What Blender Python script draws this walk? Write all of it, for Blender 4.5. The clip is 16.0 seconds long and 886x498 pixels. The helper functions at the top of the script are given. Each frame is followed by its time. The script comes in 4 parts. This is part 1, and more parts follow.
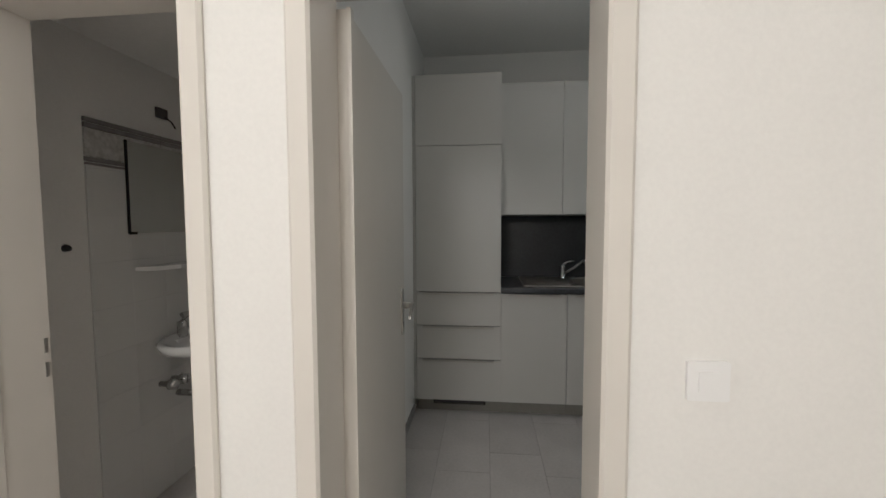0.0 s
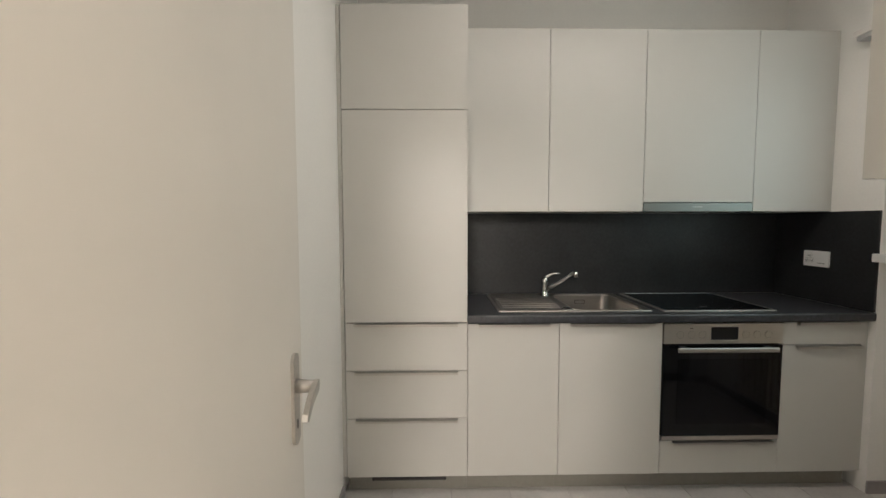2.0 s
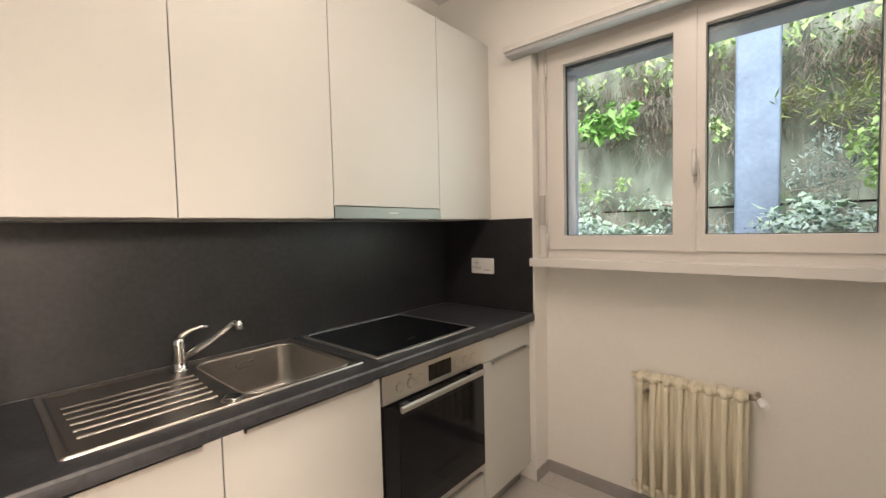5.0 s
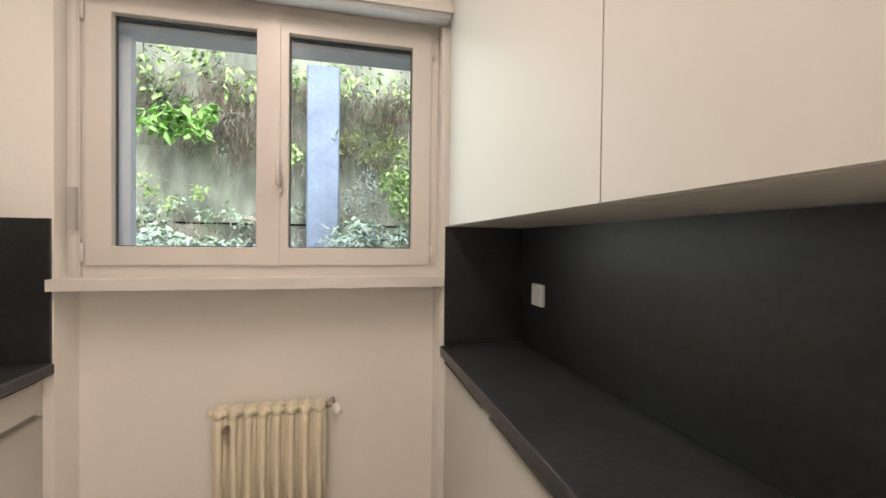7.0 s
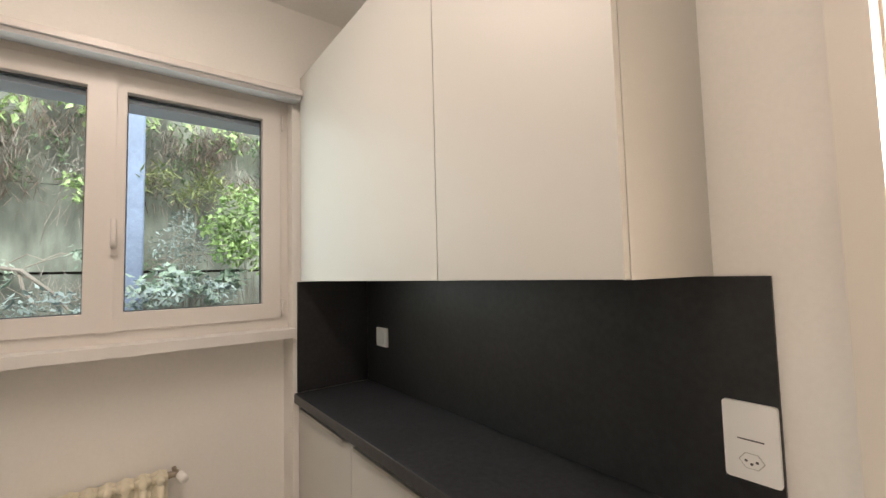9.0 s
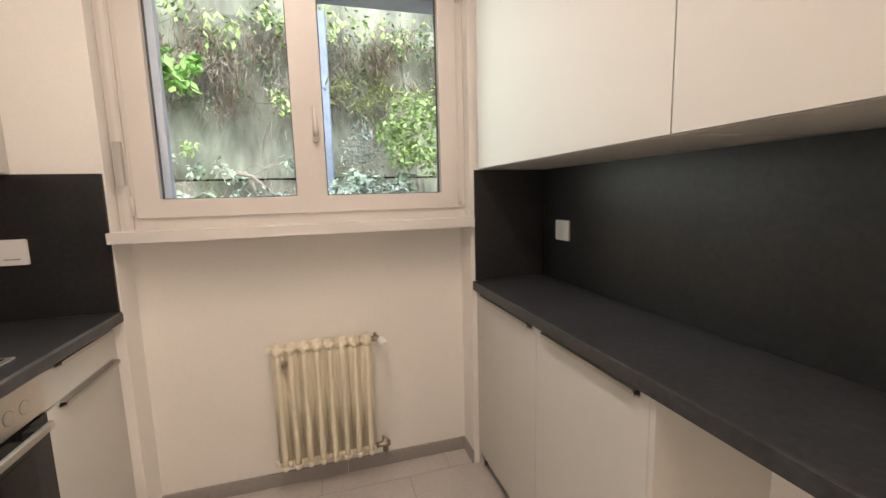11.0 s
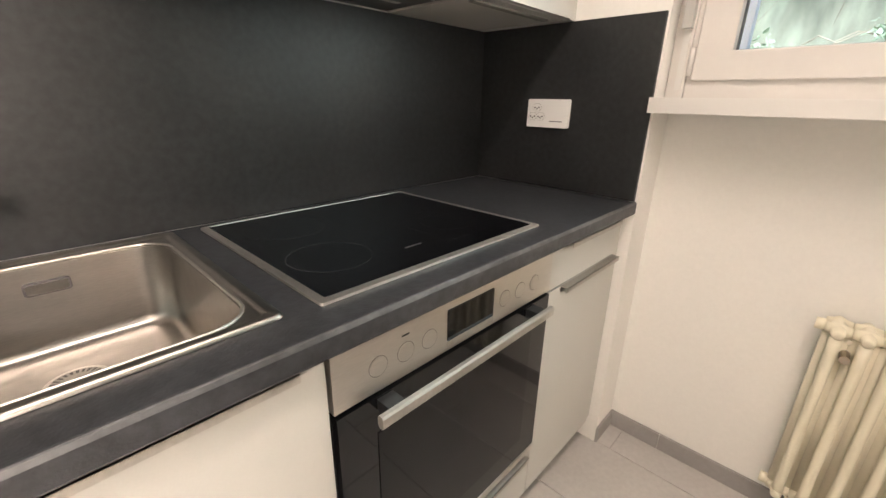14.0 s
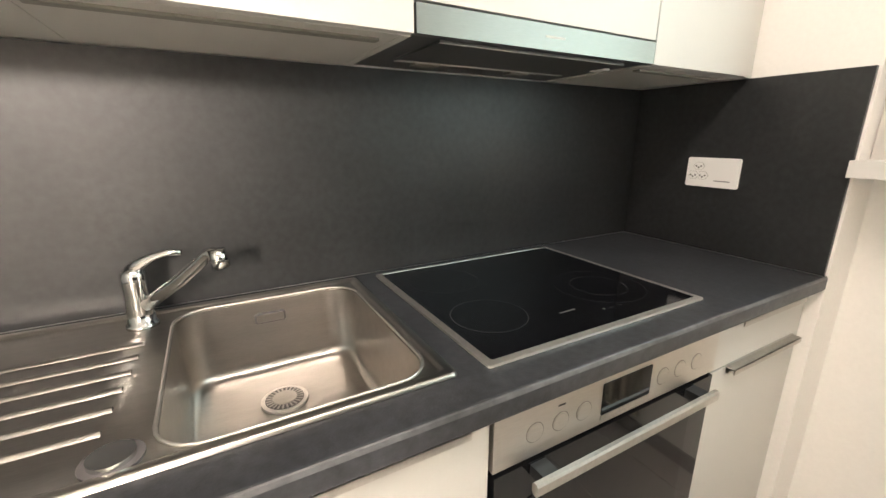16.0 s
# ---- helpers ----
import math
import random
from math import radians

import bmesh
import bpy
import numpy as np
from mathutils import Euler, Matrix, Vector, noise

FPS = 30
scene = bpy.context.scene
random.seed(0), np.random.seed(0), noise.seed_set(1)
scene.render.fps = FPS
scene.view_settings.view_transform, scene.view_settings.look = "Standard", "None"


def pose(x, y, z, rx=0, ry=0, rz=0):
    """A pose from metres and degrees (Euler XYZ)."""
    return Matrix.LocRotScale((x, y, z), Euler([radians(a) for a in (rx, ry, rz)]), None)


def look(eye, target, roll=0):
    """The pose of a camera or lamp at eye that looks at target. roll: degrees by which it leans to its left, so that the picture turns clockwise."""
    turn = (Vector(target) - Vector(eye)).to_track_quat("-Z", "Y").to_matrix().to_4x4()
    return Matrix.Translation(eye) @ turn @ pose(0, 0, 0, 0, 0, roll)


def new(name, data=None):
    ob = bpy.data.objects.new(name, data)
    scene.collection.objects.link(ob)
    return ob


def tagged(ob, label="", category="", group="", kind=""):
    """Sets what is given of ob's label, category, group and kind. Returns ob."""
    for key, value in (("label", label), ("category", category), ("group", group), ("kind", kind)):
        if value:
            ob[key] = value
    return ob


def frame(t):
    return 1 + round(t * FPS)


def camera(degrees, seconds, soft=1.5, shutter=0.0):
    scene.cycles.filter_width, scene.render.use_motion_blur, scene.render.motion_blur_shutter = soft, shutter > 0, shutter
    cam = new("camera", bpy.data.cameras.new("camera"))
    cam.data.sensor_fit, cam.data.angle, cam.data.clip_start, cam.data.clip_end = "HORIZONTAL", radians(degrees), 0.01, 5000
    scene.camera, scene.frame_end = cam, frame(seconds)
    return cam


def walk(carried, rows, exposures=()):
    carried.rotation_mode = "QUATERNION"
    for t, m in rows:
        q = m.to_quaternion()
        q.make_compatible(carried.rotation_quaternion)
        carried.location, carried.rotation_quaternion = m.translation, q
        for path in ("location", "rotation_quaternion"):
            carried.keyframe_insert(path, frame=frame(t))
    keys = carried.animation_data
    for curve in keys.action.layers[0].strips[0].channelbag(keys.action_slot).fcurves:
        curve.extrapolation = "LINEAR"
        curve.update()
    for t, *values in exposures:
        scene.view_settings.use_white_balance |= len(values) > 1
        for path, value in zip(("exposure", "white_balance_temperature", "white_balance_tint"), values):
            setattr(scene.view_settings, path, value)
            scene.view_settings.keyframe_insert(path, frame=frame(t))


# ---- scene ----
cam = camera(94.2, 16.0)
PATH = [
    (0, (-0.107, -0.002, 1.363), (-0.313, 1.983, 1.24), -0.2),
    (0.5, (-0.181, 0.249, 1.361), (-0.256, 2.241, 1.205), -0.2),
    (1, (-0.219, 0.462, 1.359), (-0.188, 2.455, 1.197), -0.2),
    (1.5, (-0.19, 0.711, 1.362), (-0.167, 2.705, 1.215), -0.2),
    (2, (-0.158, 0.885, 1.371), (-0.12, 2.88, 1.241), -0.1),
    (2.5, (-0.185, 1.049, 1.361), (-0.019, 3.037, 1.232), -0.5),
    (3, (-0.226, 1.256, 1.375), (0.115, 3.223, 1.253), -0.5),
    (5.5, (0.126, 1.805, 1.379), (1.92, 2.682, 1.262), -1.1),
    (6, (0.15, 1.763, 1.387), (2.114, 2.112, 1.25), -0.2),
    (6.5, (0.189, 1.767, 1.359), (2.184, 1.689, 1.245), 0.5),
    (7, (0.307, 1.852, 1.358), (2.253, 1.394, 1.326), 0.7),
    (7.5, (0.34, 1.927, 1.435), (2.17, 1.126, 1.541), 0.5),
    (8, (0.243, 2.061, 1.478), (1.869, 0.935, 1.774), -0.9),
    (8.1, (0.215, 2.083, 1.488), (1.806, 0.916, 1.815), -1.0),
    (10.4, (0.029, 2.049, 1.318), (1.697, 0.997, 0.985), -1.5),
    (10.5, (0.072, 2.063, 1.314), (1.785, 1.08, 1.0), -0.9),
    (11, (0.247, 2.108, 1.322), (2.151, 1.555, 1.057), -1.5),
    (11.5, (0.374, 2.146, 1.338), (2.359, 2.228, 1.11), -1.3),
    (12, (0.414, 2.128, 1.355), (2.27, 2.831, 1.113), -0.4),
    (12.5, (0.389, 2.091, 1.29), (2.029, 3.171, 0.912), 0.9),
    (13, (0.491, 2.173, 1.205), (2.011, 3.334, 0.621), 1.4),
    (13.5, (0.637, 2.339, 1.177), (2.125, 3.506, 0.525), 1.3),
    (14, (0.732, 2.429, 1.199), (2.097, 3.721, 0.517), 1.0),
    (14.5, (0.817, 2.524, 1.237), (2.071, 3.956, 0.621), -0.6),
    (15, (0.857, 2.572, 1.27), (2.068, 4.065, 0.719), -1.3),
    (15.5, (0.808, 2.533, 1.266), (1.931, 4.096, 0.725), -0.6),
    (16, (0.652, 2.45, 1.268), (1.595, 4.133, 0.742), -0.0),
]
EXPOSURES = [
    (0.0, -1.82, 5200, 5), (0.5, -1.85, 5200, 4), (1.0, -1.72, 5250, 4), (1.5, -0.8, 5600, 7), (2.0, -0.3, 5650, 7), (2.5, 0.02, 5700, 7), (3.0, 0.08, 5750, 7),
    (5.5, 0.47, 6400, 16), (6.5, 0.52, 6400, 17), (8.0, 0.22, 6200, 14), (10.5, 0.52, 6500, 19), (12.5, 0.6, 6450, 18), (13.5, 0.9, 6300, 17), (14.5, 1.32, 5950, 10), (15.0, 1.4, 5950, 9), (16.0, 1.35, 5950, 10)]
walk(cam, [(t, look(eye, target, roll)) for t, eye, target, roll in PATH], EXPOSURES)

# ---- world, sun, lamps ----
world = bpy.data.worlds.new("sky")
scene.world = world
world.use_nodes = True
wn = world.node_tree
sky = wn.nodes.new("ShaderNodeTexSky")
sky.sky_type = "NISHITA"
sky.sun_disc = False
sky.sun_elevation, sky.sun_rotation = radians(45), radians(-98)
wn.links.new(sky.outputs["Color"], wn.nodes["Background"].inputs["Color"])
wn.nodes["Background"].inputs["Strength"].default_value = 0.15


def lamp(name, kind, m, energy, colour):
    data = bpy.data.lights.new(name, kind)
    data.energy, data.color = energy, colour
    ob = new(name, data)
    ob.matrix_world = m
    return data


lamp("sun", "SUN", look((-6, 0.5, 10.5), (4.5, 2.0, 0)), 5.0, (1.0, 0.97, 0.93)).angle = radians(70)
# daylight that enters through the window opening
day = lamp("window_daylight", "AREA", pose(2.005, 2.14, 1.76, 0, 90, 0), 5.2, (0.84, 0.98, 0.88))
day.shape, day.size, day.size_y = "RECTANGLE", 0.9, 1.25
# unseen fill lights added under the kitchen ceiling, and the hall's ceiling lamp
kl = lamp("kitchen_fill_area", "AREA", pose(0.70, 2.20, 2.64), 11.5, (1.0, 0.82, 0.66))
kl.shape, kl.size, kl.size_y, kl.spread = "RECTANGLE", 1.1, 0.16, radians(178)
for fill_x in (0.20, 1.20):
    lamp("kitchen_fill_point", "POINT", pose(fill_x, 2.20, 2.52), 3.2, (1.0, 0.82, 0.66)).shadow_soft_size = 0.08
lamp("hall_lamp_light", "POINT", pose(-0.75, -1.5, 2.28), 300, (1.0, 0.83, 0.67)).shadow_soft_size = 0.28


# ---- materials ----
def material(name, colour, rough=0.5, metal=0.0, grain=0.0, grain_scale=60.0, stain=0.0, stain_scale=2.0, bump=0.0, bump_scale=200.0,
             stretch=(1, 1, 1), coat=0.0, vary=0.0, spec=0.5):
    m = bpy.data.materials.new(name)
    m.use_nodes = True
    n, k = m.node_tree.nodes, m.node_tree.links
    b = n["Principled BSDF"]
    b.inputs["Roughness"].default_value, b.inputs["Metallic"].default_value = rough, metal
    b.inputs["Coat Weight"].default_value, b.inputs["Specular IOR Level"].default_value = coat, spec
    co = n.new("ShaderNodeTexCoord")
    mp = n.new("ShaderNodeMapping")
    mp.inputs["Scale"].default_value = stretch
    k.new(co.outputs["Object"], mp.inputs["Vector"])
    last = None
    rgb = n.new("ShaderNodeRGB")
    rgb.outputs[0].default_value = (*colour, 1)
    last = rgb.outputs[0]
    for amount, scale, detail in ((stain, stain_scale, 5), (grain, grain_scale, 3)):
        if amount:
            t = n.new("ShaderNodeTexNoise")
            t.inputs["Scale"].default_value, t.inputs["Detail"].default_value = scale, detail
            k.new(mp.outputs[0], t.inputs["Vector"])
            r = n.new("ShaderNodeMapRange")
            r.inputs["From Min"].default_value, r.inputs["From Max"].default_value = 0.3, 0.7
            r.inputs["To Min"].default_value, r.inputs["To Max"].default_value = 1 - amount, 1 + amount
            k.new(t.outputs["Fac"], r.inputs["Value"])
            v = n.new("ShaderNodeVectorMath")
            v.operation = "SCALE"
            k.new(last, v.inputs[0])
            k.new(r.outputs[0], v.inputs["Scale"])
            last = v.outputs[0]
    if vary:
        oi = n.new("ShaderNodeObjectInfo")
        r = n.new("ShaderNodeMapRange")
        r.inputs["To Min"].default_value, r.inputs["To Max"].default_value = 1 - vary, 1 + vary
        k.new(oi.outputs["Random"], r.inputs["Value"])
        v = n.new("ShaderNodeVectorMath")
        v.operation = "SCALE"
        k.new(last, v.inputs[0])
        k.new(r.outputs[0], v.inputs["Scale"])
        last = v.outputs[0]
    k.new(last, b.inputs["Base Color"])
    if bump:
        t = n.new("ShaderNodeTexNoise")
        t.inputs["Scale"].default_value, t.inputs["Detail"].default_value = bump_scale, 4
        k.new(mp.outputs[0], t.inputs["Vector"])
        bp = n.new("ShaderNodeBump")
        bp.inputs["Strength"].default_value, bp.inputs["Distance"].default_value = bump, 0.002
        k.new(t.outputs["Fac"], bp.inputs["Height"])
        k.new(bp.outputs[0], b.inputs["Normal"])
    return m


PLASTER = material("wall_paint", (0.86, 0.84, 0.80), 0.75, stain=0.02, stain_scale=1.3, grain=0.015, grain_scale=90, bump=0.09, bump_scale=160)
CEILING = material("ceiling_paint", (0.87, 0.855, 0.82), 0.85, stain=0.03, stain_scale=0.9, grain=0.02, bump=0.4, bump_scale=120)
DOOR_PAINT = material("door_paint", (0.74, 0.70, 0.635), 0.38, stain=0.025, stain_scale=3, bump=0.12, bump_scale=45)
LAMINATE = material("cabinet_laminate", (0.57, 0.558, 0.522), 0.42, stain=0.012, stain_scale=2.5, grain=0.01, grain_scale=250, bump=0.06, bump_scale=300)
EDGE_GREY = material("cabinet_edge", (0.5, 0.49, 0.46), 0.5, stain=0.03)
PLINTH = material("plinth_grey", (0.24, 0.23, 0.20), 0.45, stain=0.05, grain=0.04)
# lighter worktop grey, a highlight painted along the front edges
EDGE_GLINT = material("worktop_edge_highlight", (0.085, 0.086, 0.09), 0.34, stain=0.35, stain_scale=9, grain=0.3, grain_scale=50)
WORKTOP = material("dark_worktop", (0.033, 0.034, 0.038), 0.40, spec=0.5, stain=0.18, stain_scale=9, grain=0.34, grain_scale=60, bump=0.18, bump_scale=240)
SPLASH = material("dark_splashback", (0.021, 0.0216, 0.0224), 0.42, stain=0.20, stain_scale=6, grain=0.24, grain_scale=60, bump=0.06, bump_scale=240, spec=0.55)
STEEL = material("brushed_steel", (0.45, 0.425, 0.395), 0.30, 1.0, stain=0.05, stain_scale=4, grain=0.07, grain_scale=70, bump=0.015, bump_scale=120, stretch=(1, 12, 12))
CHROME = material("chrome", (0.66, 0.66, 0.65), 0.13, 1.0, stain=0.03)
HOOD_STEEL = material("hood_front_steel", (0.25, 0.248, 0.23), 0.38, 1.0, grain=0.05, grain_scale=60, stretch=(1, 10, 20))
HOOD_DARK = material("hood_underside", (0.13, 0.13, 0.13), 0.42, 0.5, grain=0.06, grain_scale=80)
HOB_STEEL = material("hob_frame_steel", (0.74, 0.71, 0.67), 0.42, 1.0, grain=0.05, grain_scale=90)
ALU = material("aluminium_pull", (0.52, 0.50, 0.465), 0.46, 1.0, grain=0.06, grain_scale=120)
PANEL_STEEL = material("oven_panel_steel", (0.60, 0.57, 0.53), 0.36, 1.0, grain=0.06, grain_scale=60, stretch=(1, 10, 20))
BLACK_GLASS = material("black_glass", (0.006, 0.006, 0.007), 0.05, stain=0.2, spec=0.38)
HOB_GLASS = material("hob_glass", (0.005, 0.005, 0.006), 0.07, stain=0.3, stain_scale=8, spec=0.25)
RING_GREY = material("printed_grey", (0.045, 0.045, 0.043), 0.12, spec=0.25, stain=0.1)
RING_FAINT = material("printed_faint", (0.02, 0.02, 0.02), 0.1, spec=0.25, stain=0.1)
BLACK_PLASTIC = material("black_plastic", (0.015, 0.015, 0.016), 0.35, grain=0.2)
WHITE_PLASTIC = material("white_plastic", (0.90, 0.89, 0.87), 0.32, stain=0.015)
# dark grey of slots and small parts, also the shade painted into cabinet gaps
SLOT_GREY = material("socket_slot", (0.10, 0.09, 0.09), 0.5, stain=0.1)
PVC = material("window_pvc", (0.71, 0.675, 0.64), 0.36, stain=0.02, stain_scale=3, grain=0.01)
GASKET = material("window_gasket", (0.075, 0.08, 0.09), 0.5, grain=0.1)
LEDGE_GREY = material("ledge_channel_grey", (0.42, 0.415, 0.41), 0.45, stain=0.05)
BLUE_GREY = material("grey_blue_profile", (0.68, 0.76, 0.88), 0.4, stain=0.05)
SILL_STONE = material("sill_paint", (0.74, 0.72, 0.69), 0.45, stain=0.03, stain_scale=6, bump=0.1)
CREAM = material("radiator_enamel", (0.83, 0.765, 0.60), 0.40, stain=0.04, stain_scale=8, bump=0.15, bump_scale=60)
BRASS = material("nickel_valve", (0.42, 0.36, 0.29), 0.33, 1.0, stain=0.15, stain_scale=20)
GROUT = material("floor_grout", (0.33, 0.312, 0.295), 0.85, grain=0.15, grain_scale=150)
TILE = material("floor_tile", (0.52, 0.492, 0.468), 0.42, stain=0.07, stain_scale=4, grain=0.05, grain_scale=60, bump=0.12, bump_scale=90, vary=0.035)
SKIRT = material("skirting_tile", (0.33, 0.31, 0.30), 0.45, stain=0.06, grain=0.04, vary=0.03)
WALL_TILE = material("bath_wall_tile", (0.76, 0.75, 0.72), 0.25, stain=0.02, vary=0.015)
BORDER_TILE = material("border_tile", (0.60, 0.58, 0.55), 0.25, stain=0.2, stain_scale=45)
BORDER_DARK = material("border_tile_stripe", (0.26, 0.25, 0.24), 0.3, stain=0.15, stain_scale=30)
PORCELAIN = material("porcelain", (0.78, 0.77, 0.74), 0.12, stain=0.015, coat=0.4)
MIRROR = material("mirror_silver", (0.82, 0.83, 0.80), 0.02, 1.0)
CONCRETE = material("mossy_concrete", (0.295, 0.325, 0.25), 0.9, stain=0.6, stain_scale=1.3, grain=0.3, grain_scale=5, bump=0.9, bump_scale=25, stretch=(1.6, 1.6, 0.5))
POST_PAINT = material("pale_post", (0.27, 0.35, 0.45), 0.7, stain=0.12, stain_scale=3, grain=0.08, grain_scale=25, bump=0.4, bump_scale=40)
EARTH = material("slope_earth", (0.09, 0.07, 0.045), 0.95, stain=0.4, stain_scale=2, grain=0.4, grain_scale=12, bump=1.0, bump_scale=12)
LEAF_LIME = material("leaf_lime", (0.31, 0.58, 0.15), 0.4, stain=0.25, stain_scale=3)
LEAF_BRIGHT = material("leaf_bright", (0.42, 0.60, 0.22), 0.45, stain=0.3, stain_scale=3)
LEAF_DARK = material("leaf_dark", (0.16, 0.25, 0.11), 0.45, stain=0.35, stain_scale=3)
LEAF_SILVER = material("leaf_silver", (0.40, 0.50, 0.43), 0.5, stain=0.3, stain_scale=3)
LEAF_FERN = material("leaf_fern", (0.36, 0.42, 0.16), 0.5, stain=0.3, stain_scale=3)
LEAF_PALE = material("leaf_pale", (0.46, 0.60, 0.44), 0.5, stain=0.25, stain_scale=4)
ROOT = material("brown_root", (0.20, 0.155, 0.11), 0.9, stain=0.35, stain_scale=3)
DRY = material("dry_twig", (0.40, 0.365, 0.285), 0.85, stain=0.3, stain_scale=4)


def glass_material():
    m = bpy.data.materials.new("window_glass")
    m.use_nodes = True
    b = m.node_tree.nodes["Principled BSDF"]
    b.inputs["Base Color"].default_value = (0.97, 0.99, 0.98, 1)
    b.inputs["Roughness"].default_value = 0.0
    b.inputs["Transmission Weight"].default_value = 1.0
    b.inputs["IOR"].default_value = 1.1
    return m


GLASS = glass_material()


# ---- mesh tools ----
def finish(bm, name, mat, parent=None, smooth=False, bevel=0.0, segments=2):
    if bevel:
        bmesh.ops.bevel(bm, geom=[e for e in bm.edges if e.calc_face_angle(0) > 0.6], offset=bevel, segments=segments, profile=0.5, affect="EDGES", clamp_overlap=True)
    bmesh.ops.recalc_face_normals(bm, faces=bm.faces[:])
    me = bpy.data.meshes.new(name)
    bm.to_mesh(me)
    bm.free()
    me.materials.append(mat)
    if smooth:
        me.polygons.foreach_set("use_smooth", [True] * len(me.polygons))
    ob = new(name, me)
    ob.parent = parent
    return ob


def add_box(bm, x0, x1, y0, y1, z0, z1):
    v = [bm.verts.new((x, y, z)) for z in (z0, z1) for y in (y0, y1) for x in (x0, x1)]
    for f in ((0, 2, 3, 1), (4, 5, 7, 6), (0, 1, 5, 4), (1, 3, 7, 5), (3, 2, 6, 7), (2, 0, 4, 6)):
        bm.faces.new([v[i] for i in f])
    return v


def ring_x(name, mat, x0, x1, outer, inner, parent=None, bevel=0.0):
    """Closed rectangular frame in the y-z plane: outer and inner are (y0, y1, z0, z1)."""
    bm = bmesh.new()
    loops = []
    for x in (x0, x1):
        for y0, y1, z0, z1 in (outer, inner):
            loops.append([bm.verts.new(p) for p in ((x, y0, z0), (x, y1, z0), (x, y1, z1), (x, y0, z1))])
    ao, ai, bo, bi = loops
    for i in range(4):
        j = (i + 1) % 4
        for p, q in ((ao, ai), (bi, bo), (bo, ao), (ai, bi)):
            bm.faces.new((p[i], p[j], q[j], q[i]))
    bmesh.ops.recalc_face_normals(bm, faces=bm.faces[:])
    return finish(bm, name, mat, parent, bevel=bevel)


def box(name, mat, x0, x1, y0, y1, z0, z1, parent=None, bevel=0.0, segments=2):
    bm = bmesh.new()
    add_box(bm, x0, x1, y0, y1, z0, z1)
    return finish(bm, name, mat, parent, bevel=bevel, segments=segments)


def boxes(name, mat, items, parent=None, bevel=0.0):
    bm = bmesh.new()
    for b in items:
        add_box(bm, *b)
    return finish(bm, name, mat, parent, bevel=bevel)


def prism(name, mat, outline, a, b, axis="z", parent=None, bevel=0.0, smooth=False):
    """Outline of 2D points extruded from a to b along an axis; the outline lies in the two other axes, in order."""
    bm = bmesh.new()
    put = {"z": lambda p, h: (p[0], p[1], h), "y": lambda p, h: (p[0], h, p[1]), "x": lambda p, h: (h, p[0], p[1])}[axis]
    lo = [bm.verts.new(put(p, a)) for p in outline]
    hi = [bm.verts.new(put(p, b)) for p in outline]
    bm.faces.new(lo)
    bm.faces.new(hi[::-1])
    for i in range(len(outline)):
        j = (i + 1) % len(outline)
        bm.faces.new((lo[i], lo[j], hi[j], hi[i]))
    return finish(bm, name, mat, parent, bevel=bevel, smooth=smooth)


def add_tube(bm, path, radius, sides=12, cap=True):
    """A round bar along a path; radius is one number or one per point."""
    pts = [Vector(p) for p in path]
    radii = radius if isinstance(radius, (list, tuple)) else [radius] * len(pts)
    rings = []
    up = Vector((0, 0, 1))
    for i, p in enumerate(pts):
        d = (pts[min(i + 1, len(pts) - 1)] - pts[max(i - 1, 0)]).normalized()
        a = d.cross(up if abs(d.z) < 0.95 else Vector((1, 0, 0))).normalized()
        c = d.cross(a)
        rings.append([bm.verts.new(p + radii[i] * (math.cos(2 * math.pi * s / sides) * a + math.sin(2 * math.pi * s / sides) * c)) for s in range(sides)])
    for r0, r1 in zip(rings, rings[1:]):
        for s in range(sides):
            bm.faces.new((r0[s], r0[(s + 1) % sides], r1[(s + 1) % sides], r1[s]))
    if cap:
        bm.faces.new(rings[0][::-1])
        bm.faces.new(rings[-1])


def tube(name, mat, path, radius, parent=None, sides=14):
    bm = bmesh.new()
    add_tube(bm, path, radius, sides)
    ob = finish(bm, name, mat, parent, smooth=True)
    return ob


def sharp(ob, angle=40):
    """Smooth shading with hard edges kept."""
    me = ob.data
    me.polygons.foreach_set("use_smooth", [True] * len(me.polygons))
    bm = bmesh.new()
    bm.from_mesh(me)
    for e in bm.edges:
        e.smooth = e.calc_face_angle(0) < radians(angle)
    bm.to_mesh(me)
    bm.free()
    return ob


def thing(name, label, category, group="", kind=""):
    return tagged(new(name), label, category, group, kind)


def structure(ob, label, category=""):
    return tagged(ob, label, category or "wall", kind="structure")


def rounded(x0, x1, y0, y1, r, n=6):
    """Outline of a rectangle with round corners."""
    out = []
    for cx, cy, a in ((x1 - r, y1 - r, 0), (x0 + r, y1 - r, 90), (x0 + r, y0 + r, 180), (x1 - r, y0 + r, 270)):
        for i in range(n + 1):
            w = radians(a + 90 * i / n)
            out.append((cx + r * math.cos(w), cy + r * math.sin(w)))
    return out


def circle(cx, cy, r, n=24):
    return [(cx + r * math.cos(2 * math.pi * i / n), cy + r * math.sin(2 * math.pi * i / n)) for i in range(n)]


# ---- plan ----
NORTH, WEST, PIER, NICHE = 3.458, -0.62, 2.012, 2.15     # kitchen wall faces
HALL_FACE, KITCHEN_FACE = 0.937, 1.080                     # both faces of the wall with the doors
CEIL, OUTER = 2.735, 2.40
FRONT = 2.87                                               # face of the base fronts
DOOR_L, DOOR_R, DOOR_TOP = -0.506, 0.150, 1.962            # kitchen doorway
BATH_L, BATH_R = -1.434, -0.832                             # bathroom doorway

